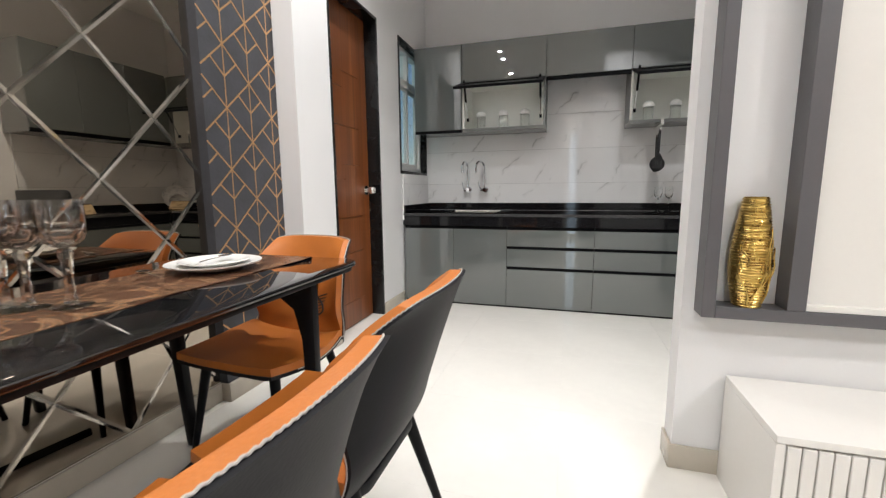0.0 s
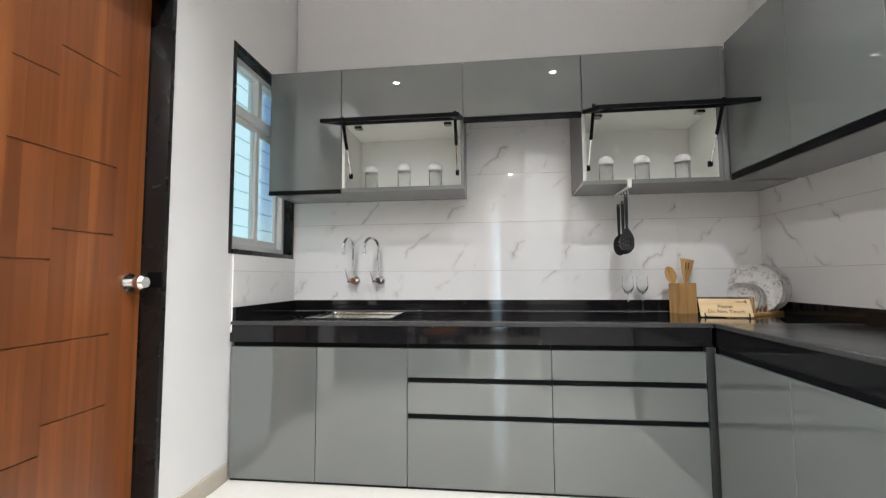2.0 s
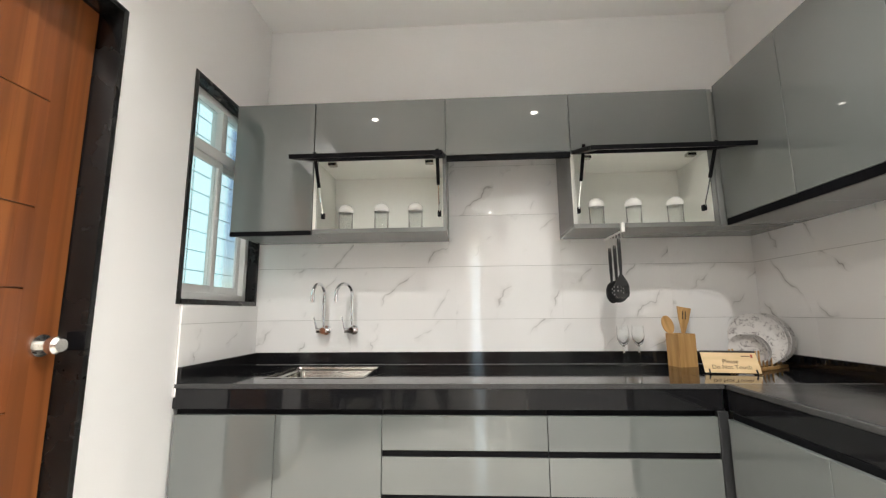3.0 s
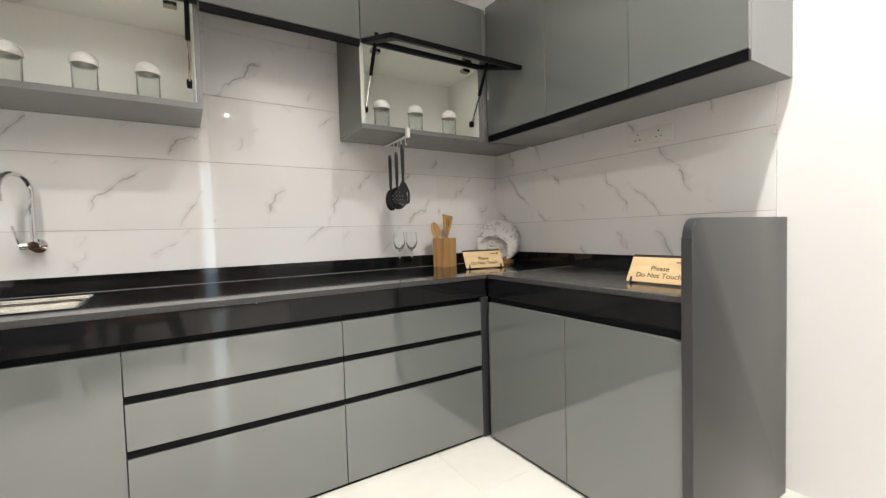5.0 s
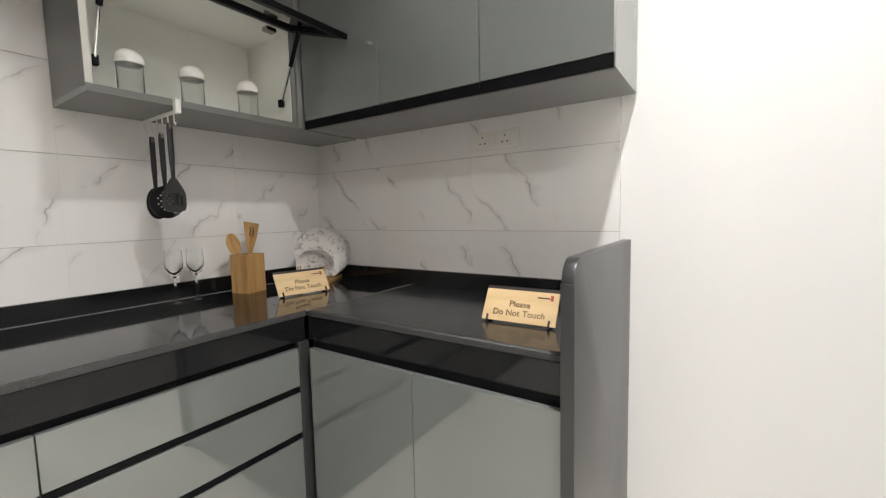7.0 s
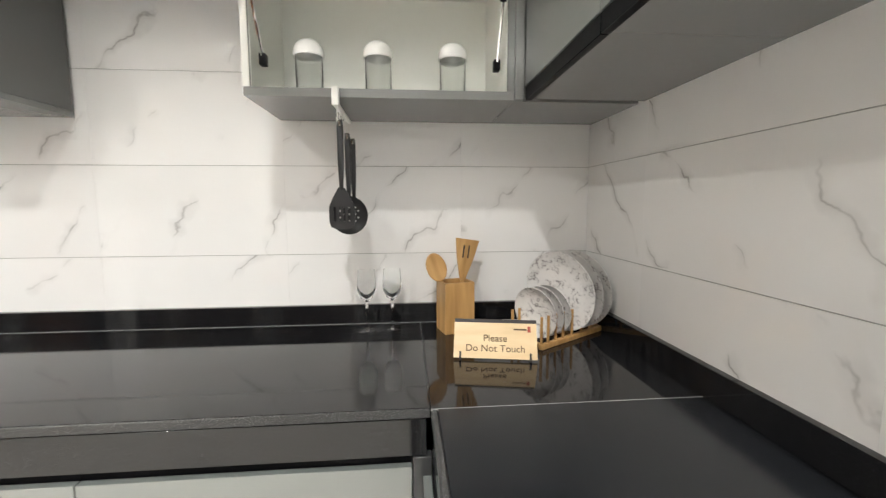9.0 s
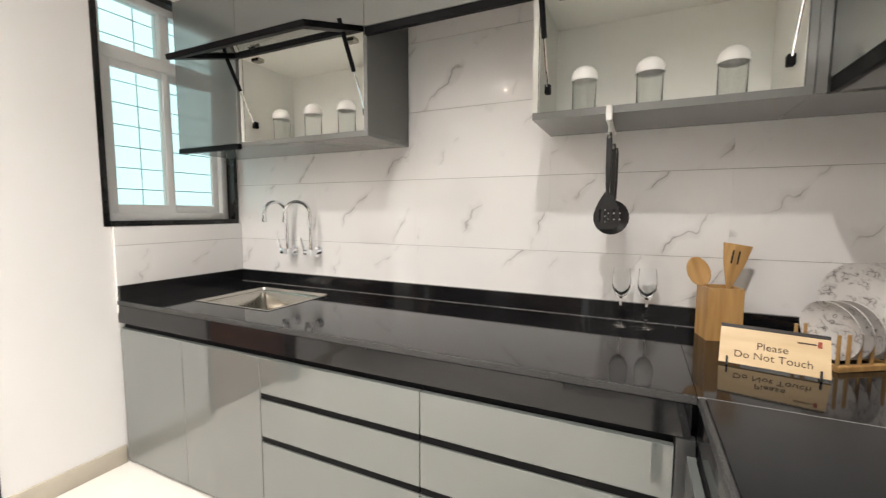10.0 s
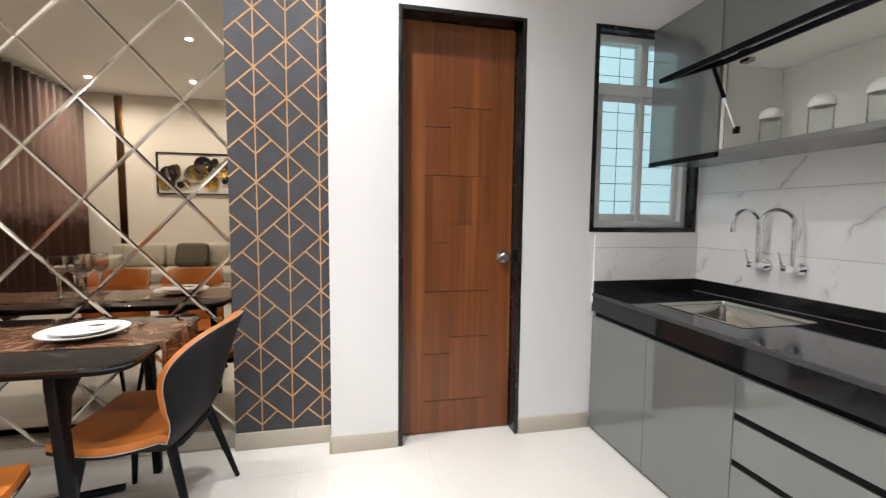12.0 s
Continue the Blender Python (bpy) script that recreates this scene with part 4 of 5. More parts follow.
def place_setting(x, y):
    p = thing("dinner_plate", (x, y, TZ + 0.004), "large white ceramic dinner plate on the runner", "plate", "table settings")
    part("plate_body", lathe([(0, 0.002), (0.075, 0.002), (0.085, 0.006), (0.135, 0.021), (0.137, 0.025), (0.132, 0.025), (0.084, 0.012), (0, 0.008)], 48, (x, y, TZ + 0.004)), M_WHITE, p)
    s = thing("side_plate", (x, y, TZ + 0.02), "smaller white plate stacked on the dinner plate", "plate", "table settings")
    part("plate_body", lathe([(0, 0.000), (0.060, 0.000), (0.066, 0.004), (0.100, 0.016), (0.102, 0.020), (0.097, 0.020), (0.064, 0.009), (0, 0.006)], 48, (x, y, TZ + 0.0165)), M_WHITE, s)
    spoon(x + 0.01, y - 0.01, TZ + 0.036, 100)
    spoon(x - 0.120, y - 0.119, TZ + 0.0035, 162)
    spoon(x - 0.095, y + 0.137, TZ + 0.0035, 199)


def spoon(x, y, z, turn):
    bm = bmesh.new()
    tube([(-0.07, 0, 0.002), (-0.02, 0, 0.004), (0.035, 0, 0.003)], [0.0035, 0.0022, 0.0025], 8, bm)
    lo = lathe([(0, 0), (0.012, 0.001), (0.017, 0.004), (0.018, 0.006), (0.015, 0.005), (0, 0.002)], 18)
    for v in lo.verts:
        v.co = Vector((0.052 + v.co.x * 1.4, v.co.y, v.co.z))
    me = bpy.data.meshes.new("tmp")
    lo.to_mesh(me)
    lo.free()
    bm.from_mesh(me)
    bpy.data.meshes.remove(me)
    ob = single("spoon", bm, M_CHROME, "polished steel spoon on the table setting", "spoon", "cutlery")
    ob.matrix_world = pose(x, y, z, 0, 0, turn)


place_setting(0.275, -2.885)
place_setting(0.20, -3.95)


def goblet(x, y, z, h, r, label, group):
    """Stemmed glass with a thin bowl, stem and foot."""
    g = thing("wine_glass", (x, y, z), label, "glass", group)
    b = h * 0.5
    w = 0.0014
    part("bowl", lathe([(0.003, h - b), (r * 0.62, h - b + 0.010), (r * 0.97, h - b * 0.66), (r, h - b * 0.45), (r * 0.88, h), (r * 0.88 - w, h), (r - w, h - b * 0.45),
                        (r * 0.90 - w, h - b * 0.62), (r * 0.45, h - b + 0.020), (0.0, h - b + 0.010)], 48, (x, y, z)), M_CLEAR, g)
    part("stem", lathe([(0.0, 0.004), (0.008, 0.006), (0.0042, 0.02), (0.0042, h - b - 0.012), (0.0075, h - b - 0.006), (0.005, h - b + 0.001), (0, h - b + 0.002)], 14, (x, y, z)), M_CLEAR, g)
    part("foot", lathe([(0, 0.0005), (r * 0.9, 0.0005), (r * 0.92, 0.003), (r * 0.3, 0.008), (0, 0.010)], 28, (x, y, z)), M_CLEAR, g)


def crystal_goblet(x, y, z, h, r, label, group):
    """Cut crystal: near-straight bowl, thick faceted waist and a faceted foot."""
    g = thing("wine_glass", (x, y, z), label, "glass", group)
    w, b = 0.0024, h * 0.56
    bm = lathe([(0.006, b), (r * 0.50, b + 0.004), (r * 0.86, b + 0.016), (r, b + 0.034), (r * 1.0, b + 0.05), (r * 0.95, h), (r * 0.95 - w, h), (r - w, b + 0.05),
                (r * 0.94 - w, b + 0.036), (r * 0.70, b + 0.022), (r * 0.3, b + 0.014), (0.0, b + 0.012)], 48, (x, y, z))
    for v in bm.verts:
        d = Vector((v.co.x - x, v.co.y - y))
        if b - 0.001 < v.co.z - z < b + 0.045 and d.length > r * 0.45:
            k = 1 - 0.07 * abs(math.sin(math.atan2(d.y, d.x) * 6))
            v.co.x, v.co.y = x + d.x * k, y + d.y * k
    part("bowl", bm, M_CRYSTAL, g)
    part("stem", lathe([(0.0, 0.0085), (0.014, 0.010), (0.0095, 0.030), (0.0085, b * 0.55), (0.0115, b - 0.022), (0.015, b - 0.008), (0.010, b - 0.0005), (0, b - 0.0005)], 8, (x, y, z)), M_CRYSTAL, g, smooth=False)
    part("foot", lathe([(0, 0.0005), (r * 0.88, 0.0005), (r * 0.92, 0.003), (r * 0.45, 0.0065), (0, 0.008)], 12, (x, y, z)), M_CRYSTAL, g, smooth=False)


for gx, gy in ((0.324, -3.311), (0.249, -3.345), (0.217, -3.366), (0.19, -3.43)):
    crystal_goblet(gx, gy, TZ + 0.004, 0.228, 0.041, "clear cut crystal wine glass standing on the runner", "table glasses")


# ---------- television wall ----------
def media_frame():
    f = thing("niche_shelf", (2.6, YP, 0.56), "grey laminate wall frame with an open niche and a white panel", "wall shelf")
    d0, d1 = YP - 0.078, YP - 0.0006
    x0, x1, x2, x3 = 1.735, 1.952, 1.998, 4.0
    zb, zt = 0.560, 2.45
    part("upright", box(x0, x0 + 0.036, d0, d1, zb, zt, 0.001, 1), M_GREY_TRIM, f)
    part("upright", box(x1, x2, d0, d1, zb + 0.0365, zt, 0.001, 1), M_GREY_TRIM, f)
    part("upright", box(x3 - 0.036, x3, d0, d1, zb + 0.0365, zt, 0.001, 1), M_GREY_TRIM, f)
    part("bottom_shelf", box(x0 + 0.0365, x3, d0, d1, zb, zb + 0.036, 0.001, 1), M_GREY_TRIM, f)
    part("top_rail", box(x0 + 0.0365, x3 - 0.0365, d0, d1, zt - 0.036, zt, 0.001, 1), M_GREY_TRIM, f)
    part("white_panel", box(x2 + 0.001, x3 - 0.037, YP - 0.05, d1, zb + 0.04, zt - 0.037, 0.001, 1), M_TVWHITE, f, "plain white panel")
    part("ledge", box(x2 + 0.001, x3 - 0.037, YP - 0.074, YP - 0.051, zb + 0.037, zb + 0.055, 0.001, 1), M_TVWHITE, f, "white ledge")


media_frame()


def vase(x, y, z):
    v = thing("vase", (x, y, z), "polished gold ribbed vase with raised twigs in a niche", "vase")
    prof = [(0.0, 0.002), (0.040, 0.0)]
    H, n = 0.325, 264
    for i in range(n + 1):
        t = i / n
        r = 0.042 + 0.021 * math.sin(math.pi * min(1, t / 0.40) * 0.5) if t < 0.40 else 0.063 - 0.027 * ((t - 0.40) / 0.60) ** 1.35
        prof.append((r + 0.0017 * math.sin(t * 2 * math.pi * 40), 0.003 + H * t))
    prof += [(0.032, 0.003 + H), (0.030, H - 0.05), (0.0, H - 0.06)]
    body = part("body", lathe(prof, 44, (x, y, z)), M_GOLD, v)

    def rad(t):
        return 0.042 + 0.021 * math.sin(math.pi * min(1, t / 0.40) * 0.5) if t < 0.40 else 0.063 - 0.027 * ((t - 0.40) / 0.60) ** 1.35
    for a0, t0, t1, sweep in ((-1.9, 0.03, 0.46, -0.55), (-1.7, 0.08, 0.72, 0.9), (-1.35, 0.20, 0.62, 0.55), (-1.0, 0.05, 0.40, 0.35), (-2.0, 0.4, 0.62, -0.3), (-0.8, 0.3, 0.55, 0.3)):
        pts = []
        for k in range(15):
            s = k / 14
            t = t0 + (t1 - t0) * s
            a = a0 + sweep * s + 0.12 * math.sin(s * 7)
            r = rad(t) + 0.003 + 0.006 * math.sin(math.pi * s) * (1 if sweep > 0.5 else 0.3)
            pts.append((x + r * math.cos(a), y + r * math.sin(a), z + 0.003 + H * t))
        part("raised_twig", tube(pts, [0.0036 * (1 - 0.5 * k / 14) for k in range(15)], 8), M_GOLD, v)
    return v


vase(1.862, YP - 0.042, 0.5965).scale = (0.88, 0.88, 1.0)


def media_unit():
    u = thing("media_unit", (2.9, -2.6, 0), "low white television unit with ribbed drawer fronts", "media unit")
    x0, x1, y0, y1, zt = 1.838, 4.0, -2.785, YP - 0.0115, 0.355
    part("top", box(x0, x1, y0, y1, zt - 0.02, zt, 0.0015, 1), M_TVWHITE, u)
    part("side", box(x0, x0 + 0.02, y0, y1, 0.0, zt - 0.0205, 0.001, 1), M_TVWHITE, u)
    part("side", box(x1 - 0.02, x1, y0, y1, 0.0, zt - 0.0205, 0.001, 1), M_TVWHITE, u)
    part("body", box(x0 + 0.021, x1 - 0.021, y0 + 0.022, y1, 0.0, zt - 0.021), M_GREY_TRIM, u)
    n = 3
    w = (x1 - x0 - 0.046) / n
    for i in range(n):
        for zz0, zz1 in ((0.01, 0.160), (0.165, zt - 0.026)):
            a, b = x0 + 0.024 + i * w, x0 + 0.022 + (i + 1) * w
            fr = part("drawer_front", box(a, b, y0 + 0.010, y0 + 0.021, zz0, zz1, 0.001, 1), M_TVWHITE, u)
            k = int((b - a) / 0.031)
            for j in range(k):
                s = (b - a) / k
                part("rib", box(a + j * s + 0.0018, a + (j + 1) * s - 0.0018, y0 + 0.001, y0 + 0.0098, zz0 + 0.001, zz1 - 0.001, 0.002, 1), M_TVWHITE, fr)


media_unit()

# ---------- living room seen in the mirror ----------
M_SOFA = surface("beige_upholstery", (0.50, 0.46, 0.38), 0.85, var=0.08, fine=260, bump=0.15)
M_OLIVE = surface("olive_cushion", (0.10, 0.085, 0.055), 0.85, var=0.1, fine=220, bump=0.15)


def curtain_material():
    m, nd, ln, b = nodes_of("ombre_curtain")
    co = nd.new("ShaderNodeTexCoord").outputs["Object"]
    sp = nd.new("ShaderNodeSeparateXYZ")
    ln.new(co, sp.inputs[0])
    ns = noise_tex(nd, ln, co, 7, 4)
    ad = nd.new("ShaderNodeMath")
    ad.operation = "MULTIPLY_ADD"
    ln.new(ns.outputs["Fac"], ad.inputs[0])
    ad.inputs[1].default_value = 0.5
    ln.new(sp.outputs["Z"], ad.inputs[2])
    mr = nd.new("ShaderNodeMapRange")
    mr.inputs["From Min"].default_value, mr.inputs["From Max"].default_value = 0.0, 3.0
    ln.new(ad.outputs[0], mr.inputs["Value"])
    r = ramp(nd, [(0.0, (0.05, 0.020, 0.014)), (0.42, (0.11, 0.045, 0.030)), (0.52, (0.52, 0.36, 0.31)), (0.80, (0.42, 0.29, 0.25)), (0.98, (0.20, 0.14, 0.13))])
    ln.new(mr.outputs["Result"], r.inputs["Fac"])
    ln.new(r.outputs["Color"], b.inputs["Base Color"])
    b.inputs["Roughness"].default_value = 0.45
    return m


M_CURTAIN = curtain_material()


def curtain(x0, x1, label):
    bm = bmesh.new()
    n = int((x1 - x0) / 0.012)
    rows = []
    for z in [0.02 + 2.76 * k / 12 for k in range(13)]:
        rows.append([bm.verts.new((x0 + (x1 - x0) * i / n, YB + 0.09 + 0.035 * math.sin(i * 0.012 * 2 * math.pi / 0.13 + 0.3 * math.sin(i * 0.05)) * (0.8 + 0.2 * z / 2.8), z)) for i in range(n + 1)])
    for A, B in zip(rows, rows[1:]):
        for i in range(n):
            bm.faces.new((A[i], A[i + 1], B[i + 1], B[i]))
    bmesh.ops.solidify(bm, geom=bm.faces[:], thickness=0.003)
    single("curtain", bm, M_CURTAIN, label, "curtain", "living room curtains", place=((x0 + x1) / 2, YB + 0.09, 0))


curtain(1.56, 4.41, "floor-length curtain shading from dusty pink to dark brown")
curtain(0.1, 1.26, "floor-length curtain shading from dusty pink to dark brown")
M_BRONZE = surface("dark_bronze", (0.20, 0.12, 0.06), 0.25, metal=1.0, var=0.1)
single("bronze_strip", box(XL - 0.012, XL - 0.0005, -5.2, -5.1, 0.09, 2.82, 0.002), M_BRONZE, "upright dark bronze wall strip", "trim", place=(XL, -5.15, 0.09))


def sofa():
    s = thing("sofa", (3.95, -4.3, 0), "long beige upholstered sofa against the far wall", "sofa")
    part("seat_base", box(3.50, 4.42, -5.25, -3.35, 0.08, 0.30, 0.03), M_SOFA, s)
    for i in range(3):
        part("seat_cushion", box(3.48, 4.20, -5.05 + 0.53 * i, -4.53 + 0.53 * i, 0.302, 0.43, 0.04, 3), M_SOFA, s)
        part("back_cushion", box(4.12, 4.32, -5.05 + 0.53 * i, -4.53 + 0.53 * i, 0.432, 0.76, 0.06, 3), M_SOFA, s)
    part("backrest", box(4.30, 4.43, -5.25, -3.35, 0.302, 0.74, 0.04, 3), M_SOFA, s)
    part("arm", box(3.50, 4.30, -5.27, -5.06, 0.302, 0.60, 0.05, 3), M_SOFA, s)
    part("arm", box(3.50, 4.30, -3.46, -3.25, 0.302, 0.60, 0.05, 3), M_SOFA, s)
    for x in (3.56, 4.36):
        for y in (-5.18, -3.42):
            part("foot", tube([(x, y, 0.0), (x, y, 0.08)], [0.018, 0.025], 10), M_LEG, s)
    for y, k in ((-4.14, 6),):
        bm = box(-0.07, 0.07, -0.21, 0.21, -0.17, 0.17, 0.065, 4)
        ob = single("scatter_cushion", bm, M_OLIVE, "olive square scatter cushion leaning on the sofa back", "cushion", "sofa cushions")
        ob.matrix_world = pose(4.04, y, 0.60, 0, 18, k)


sofa()


def wall_art():
    a = thing("wall_art", (XL - 0.02, -4.05, 1.5), "framed wall relief of gold and dark overlapping discs", "wall art")
    y0, y1, z0, z1 = -4.70, -3.40, 1.46, 2.06
    for b in ((y0, y1, z1 - 0.015, z1), (y0, y1, z0, z0 + 0.015), (y0, y0 + 0.015, z0 + 0.0155, z1 - 0.0155), (y1 - 0.015, y1, z0 + 0.0155, z1 - 0.0155)):
        part("frame_bar", box(XL - 0.035, XL - 0.002, *b, bev=0.002), M_LEG, a, "thin black metal bar")
    part("back_panel", box(XL - 0.008, XL - 0.003, y0 + 0.016, y1 - 0.016, z0 + 0.016, z1 - 0.016), M_LIVING, a)
    rng = random.Random(8)
    for i in range(22):
        cy = y0 + 0.12 + (y1 - y0 - 0.24) * ((i * 0.618) % 1)
        cz = (z0 + z1) / 2 + rng.uniform(-0.20, 0.20)
        r = rng.choice((0.04, 0.05, 0.07, 0.11)) if i % 4 else 0.13
        bm = lathe([(0, 0.0), (r * 0.6, 0.004), (r, 0.014), (r * 0.98, 0.017), (r * 0.55, 0.009), (0, 0.005)], 26)
        bmesh.ops.rotate(bm, cent=(0, 0, 0), matrix=Matrix.Rotation(-math.pi / 2, 3, "Y"), verts=bm.verts)
        bmesh.ops.translate(bm, verts=bm.verts, vec=(XL - 0.012 - 0.0025 * (i % 7), cy, cz))
        part("disc", bm, M_GOLD if i % 3 == 0 else M_SHELL if i % 3 == 1 else M_STEEL, a)


wall_art()

# ---------- kitchen small things ----------
def tap(x, turn):
    t = thing("tap", (x, -0.02, 0.945), "chrome wall-mounted swan-neck kitchen tap", "tap", "sink taps")
    z = 0.945
    part("flange", tube([(x, 0.0, z), (x, -0.010, z)], [0.028, 0.026], 24), M_CHROME, t)
    part("tap_body", tube([(x, -0.010, z), (x, -0.045, z), (x, -0.075, z)], [0.013, 0.016, 0.017], 20), M_CHROME, t)
    d = Vector((math.cos(radians(turn)), math.sin(radians(turn)), 0))
    p0 = Vector((x, -0.06, z))
    pts = [p0 + Vector((0, 0, 0.01)), p0 + Vector((0, 0, 0.10)), p0 + Vector((0, 0, 0.195))]
    R = 0.062
    for k in range(1, 15):
        a = math.pi * k / 14
        pts.append(p0 + Vector((0, 0, 0.195)) + d * (R - R * math.cos(a)) + Vector((0, 0, R * math.sin(a))))
    pts.append(pts[-1] + Vector((0, 0, -0.012)))
    part("spout", tube(pts, 0.0095, 14), M_CHROME, t, "curved chrome spout")
    part("nozzle", tube([pts[-1], pts[-1] + Vector((0, 0, -0.028))], [0.0118, 0.0118], 14), M_CHROME, t)
    part("lever_hub", tube([(x, -0.06, z), (x - 0.038, -0.064, z)], 0.014, 16), M_CHROME, t)
    part("lever", tube([(x - 0.034, -0.064, z), (x - 0.044, -0.07, z + 0.035), (x - 0.054, -0.072, z + 0.075)], [0.007, 0.0055, 0.0045], 10), M_CHROME, t)


tap(0.425, -100)
tap(0.585, -118)


def jar(x, y, z, s=1.0):
    j = thing("storage_jar", (x, y, z), "clear glass jar with a white domed lid in the open cabinet", "jar", "cabinet jars")
    r, h = 0.037 * s, 0.116 * s
    part("jar_glass", lathe([(0, 0.0), (r * 0.94, 0.0), (r, 0.005), (r, h), (r - 0.002, h), (r - 0.002, 0.007), (0, 0.004)], 28, (x, y, z)), M_JAR, j)
    R = 0.041 * s
    prof = [(R - 0.003, h - 0.008), (R, h - 0.008)] + [(R * math.cos(radians(a)), h + 0.004 + 0.036 * s * math.sin(radians(a))) for a in range(0, 90, 9)] + [(0, h + 0.004 + 0.036 * s)]
    part("lid", lathe(prof, 28, (x, y, z)), M_WHITE, j, "white domed lid")


JZ = UB + 0.0202
for jx, jy in ((0.585, -0.225), (0.782, -0.235), (0.965, -0.235), (1.915, -0.23), (2.105, -0.23), (2.315, -0.23)):
    jar(jx, jy, JZ)


def utensil(name, x, y, z, label, head, turn=0):
    """Hangs from its top at the given place, facing -y."""
    u = thing(name, (x, y, z), label, "utensil", "hanging utensils")
    part("handle", prism([(x - 0.006, z), (x + 0.006, z), (x + 0.0085, z - 0.02), (x + 0.008, z - 0.12), (x + 0.005, z - 0.19), (x - 0.005, z - 0.19), (x - 0.008, z - 0.12), (x - 0.0085, z - 0.02)], "y", y - 0.005, y + 0.005, 0.002), M_NYLON, u)
    part("hanging_loop", tube([(x, y - 0.006, z - 0.002), (x, y - 0.008, z - 0.012), (x, y - 0.006, z - 0.018)], 0.0035, 8), M_STEEL, u, "steel hanging loop")
    hz = z - 0.19
    if head == "turner":
        w = [(-0.009, 0), (0.009, 0), (0.020, -0.025), (0.036, -0.045), (0.038, -0.095), (0.028, -0.105), (-0.028, -0.105), (-0.038, -0.095), (-0.036, -0.045), (-0.020, -0.025)]
        bars = [(-0.036, -0.021), (-0.015, -0.005), (0.003, 0.011), (0.018, 0.036)]
        top = [(x + a, hz + b) for a, b in ((-0.007, 0.006), (0.007, 0.005), (0.020, -0.018), (0.030, -0.042), (-0.030, -0.042), (-0.020, -0.018))]
        bm = prism(top, "y", y - 0.003, y + 0.001)
        for a, b in ((-0.030, -0.020), (-0.014, -0.007), (-0.003, 0.003), (0.007, 0.014), (0.020, 0.030)):
            box(x + a, x + b, y - 0.003, y + 0.001, hz - 0.078, hz - 0.042, bm=bm)
        prism([(x - 0.030, hz - 0.078), (x + 0.030, hz - 0.078), (x + 0.026, hz - 0.092), (x + 0.015, hz - 0.097), (x - 0.015, hz - 0.097), (x - 0.026, hz - 0.092)], "y", y - 0.003, y + 0.001, bm=bm)
    else:
        bm = lathe([(0, 0.014), (0.018, 0.012), (0.033, 0.006), (0.042, -0.004), (0.042, -0.007), (0.032, 0.003), (0.017, 0.009), (0, 0.011)], 28)
        for v in bm.verts:
            v.co = Vector((x + v.co.x * (1.12 if head == "skimmer" else 0.72), y + v.co.z, hz - 0.045 + v.co.y * 1.22))
        prism([(x - 0.005, hz + 0.004), (x + 0.005, hz + 0.004), (x + 0.012, hz - 0.02), (x - 0.012, hz - 0.02)], "y", y + 0.003, y + 0.008, bm=bm)
        if head == "skimmer":
            holes = bmesh.new()
            for i in range(-3, 4):
                for k in range(-4, 5):
                    if (i * 0.009) ** 2 + (k * 0.009) ** 2 < 0.030 ** 2 and (i + k) % 2 == 0:
                        cx, cz = x + i * 0.009, hz - 0.047 + k * 0.010
                        d = 0.0075 - 0.008 * ((i * i + k * k) / 16)
                        tube([(cx, y - 0.0085 + 0.016 * ((i * i + k * k) / 16) * 0.2, cz), (cx, y - 0.004, cz)], 0.0028, 8, holes)
            tagged(part("drain_hole", holes, M_TILE_GROUT, u, "pale round drain holes"), kind="stuff")
    bmesh.ops.recalc_face_normals(bm, faces=bm.faces)
    for v in bm.verts:
        v.co.x, v.co.z = x + (v.co.x - x) * 1.18, hz + (v.co.z - hz) * 1.12
    part("head", bm, M_NYLON, u)


rk = thing("utensil_rail", (2.0, -0.22, UB - 0.05), "small white metal hook rail clipped under the cabinet", "hook rail")
part("rail", box(1.992, 2.008, -0.325, -0.075, UB - 0.020, UB - 0.014, 0.001, 1), M_PLASTIC, rk)
part("clip", box(1.992, 2.010, -0.345, -0.325, UB - 0.024, UB + 0.022, 0.002, 1), M_PLASTIC, rk)
for hy in (-0.31, -0.266, -0.223, -0.18, -0.137, -0.094):
    part("hook", tube([(2.000, hy, UB - 0.018), (2.000, hy, UB - 0.05), (2.000, hy - 0.006, UB - 0.058), (2.000, hy - 0.012, UB - 0.050)], 0.0022, 6), M_PLASTIC, rk)
utensil("slotted_turner", 2.000, -0.272, UB - 0.046, "black nylon slotted turner hanging from a hook", "turner")
utensil("skimmer", 2.008, -0.186, UB - 0.068, "black nylon skimmer with pale holes hanging from a hook", "skimmer")
utensil("serving_spoon", 2.012, -0.100, UB - 0.070, "black nylon serving spoon hanging from a hook", "spoon")

for gx, gy in ((2.046, -0.112), (2.128, -0.100)):
    goblet(gx, gy, CT, 0.205, 0.031, "clear stemmed glass standing on the black worktop", "worktop glasses")


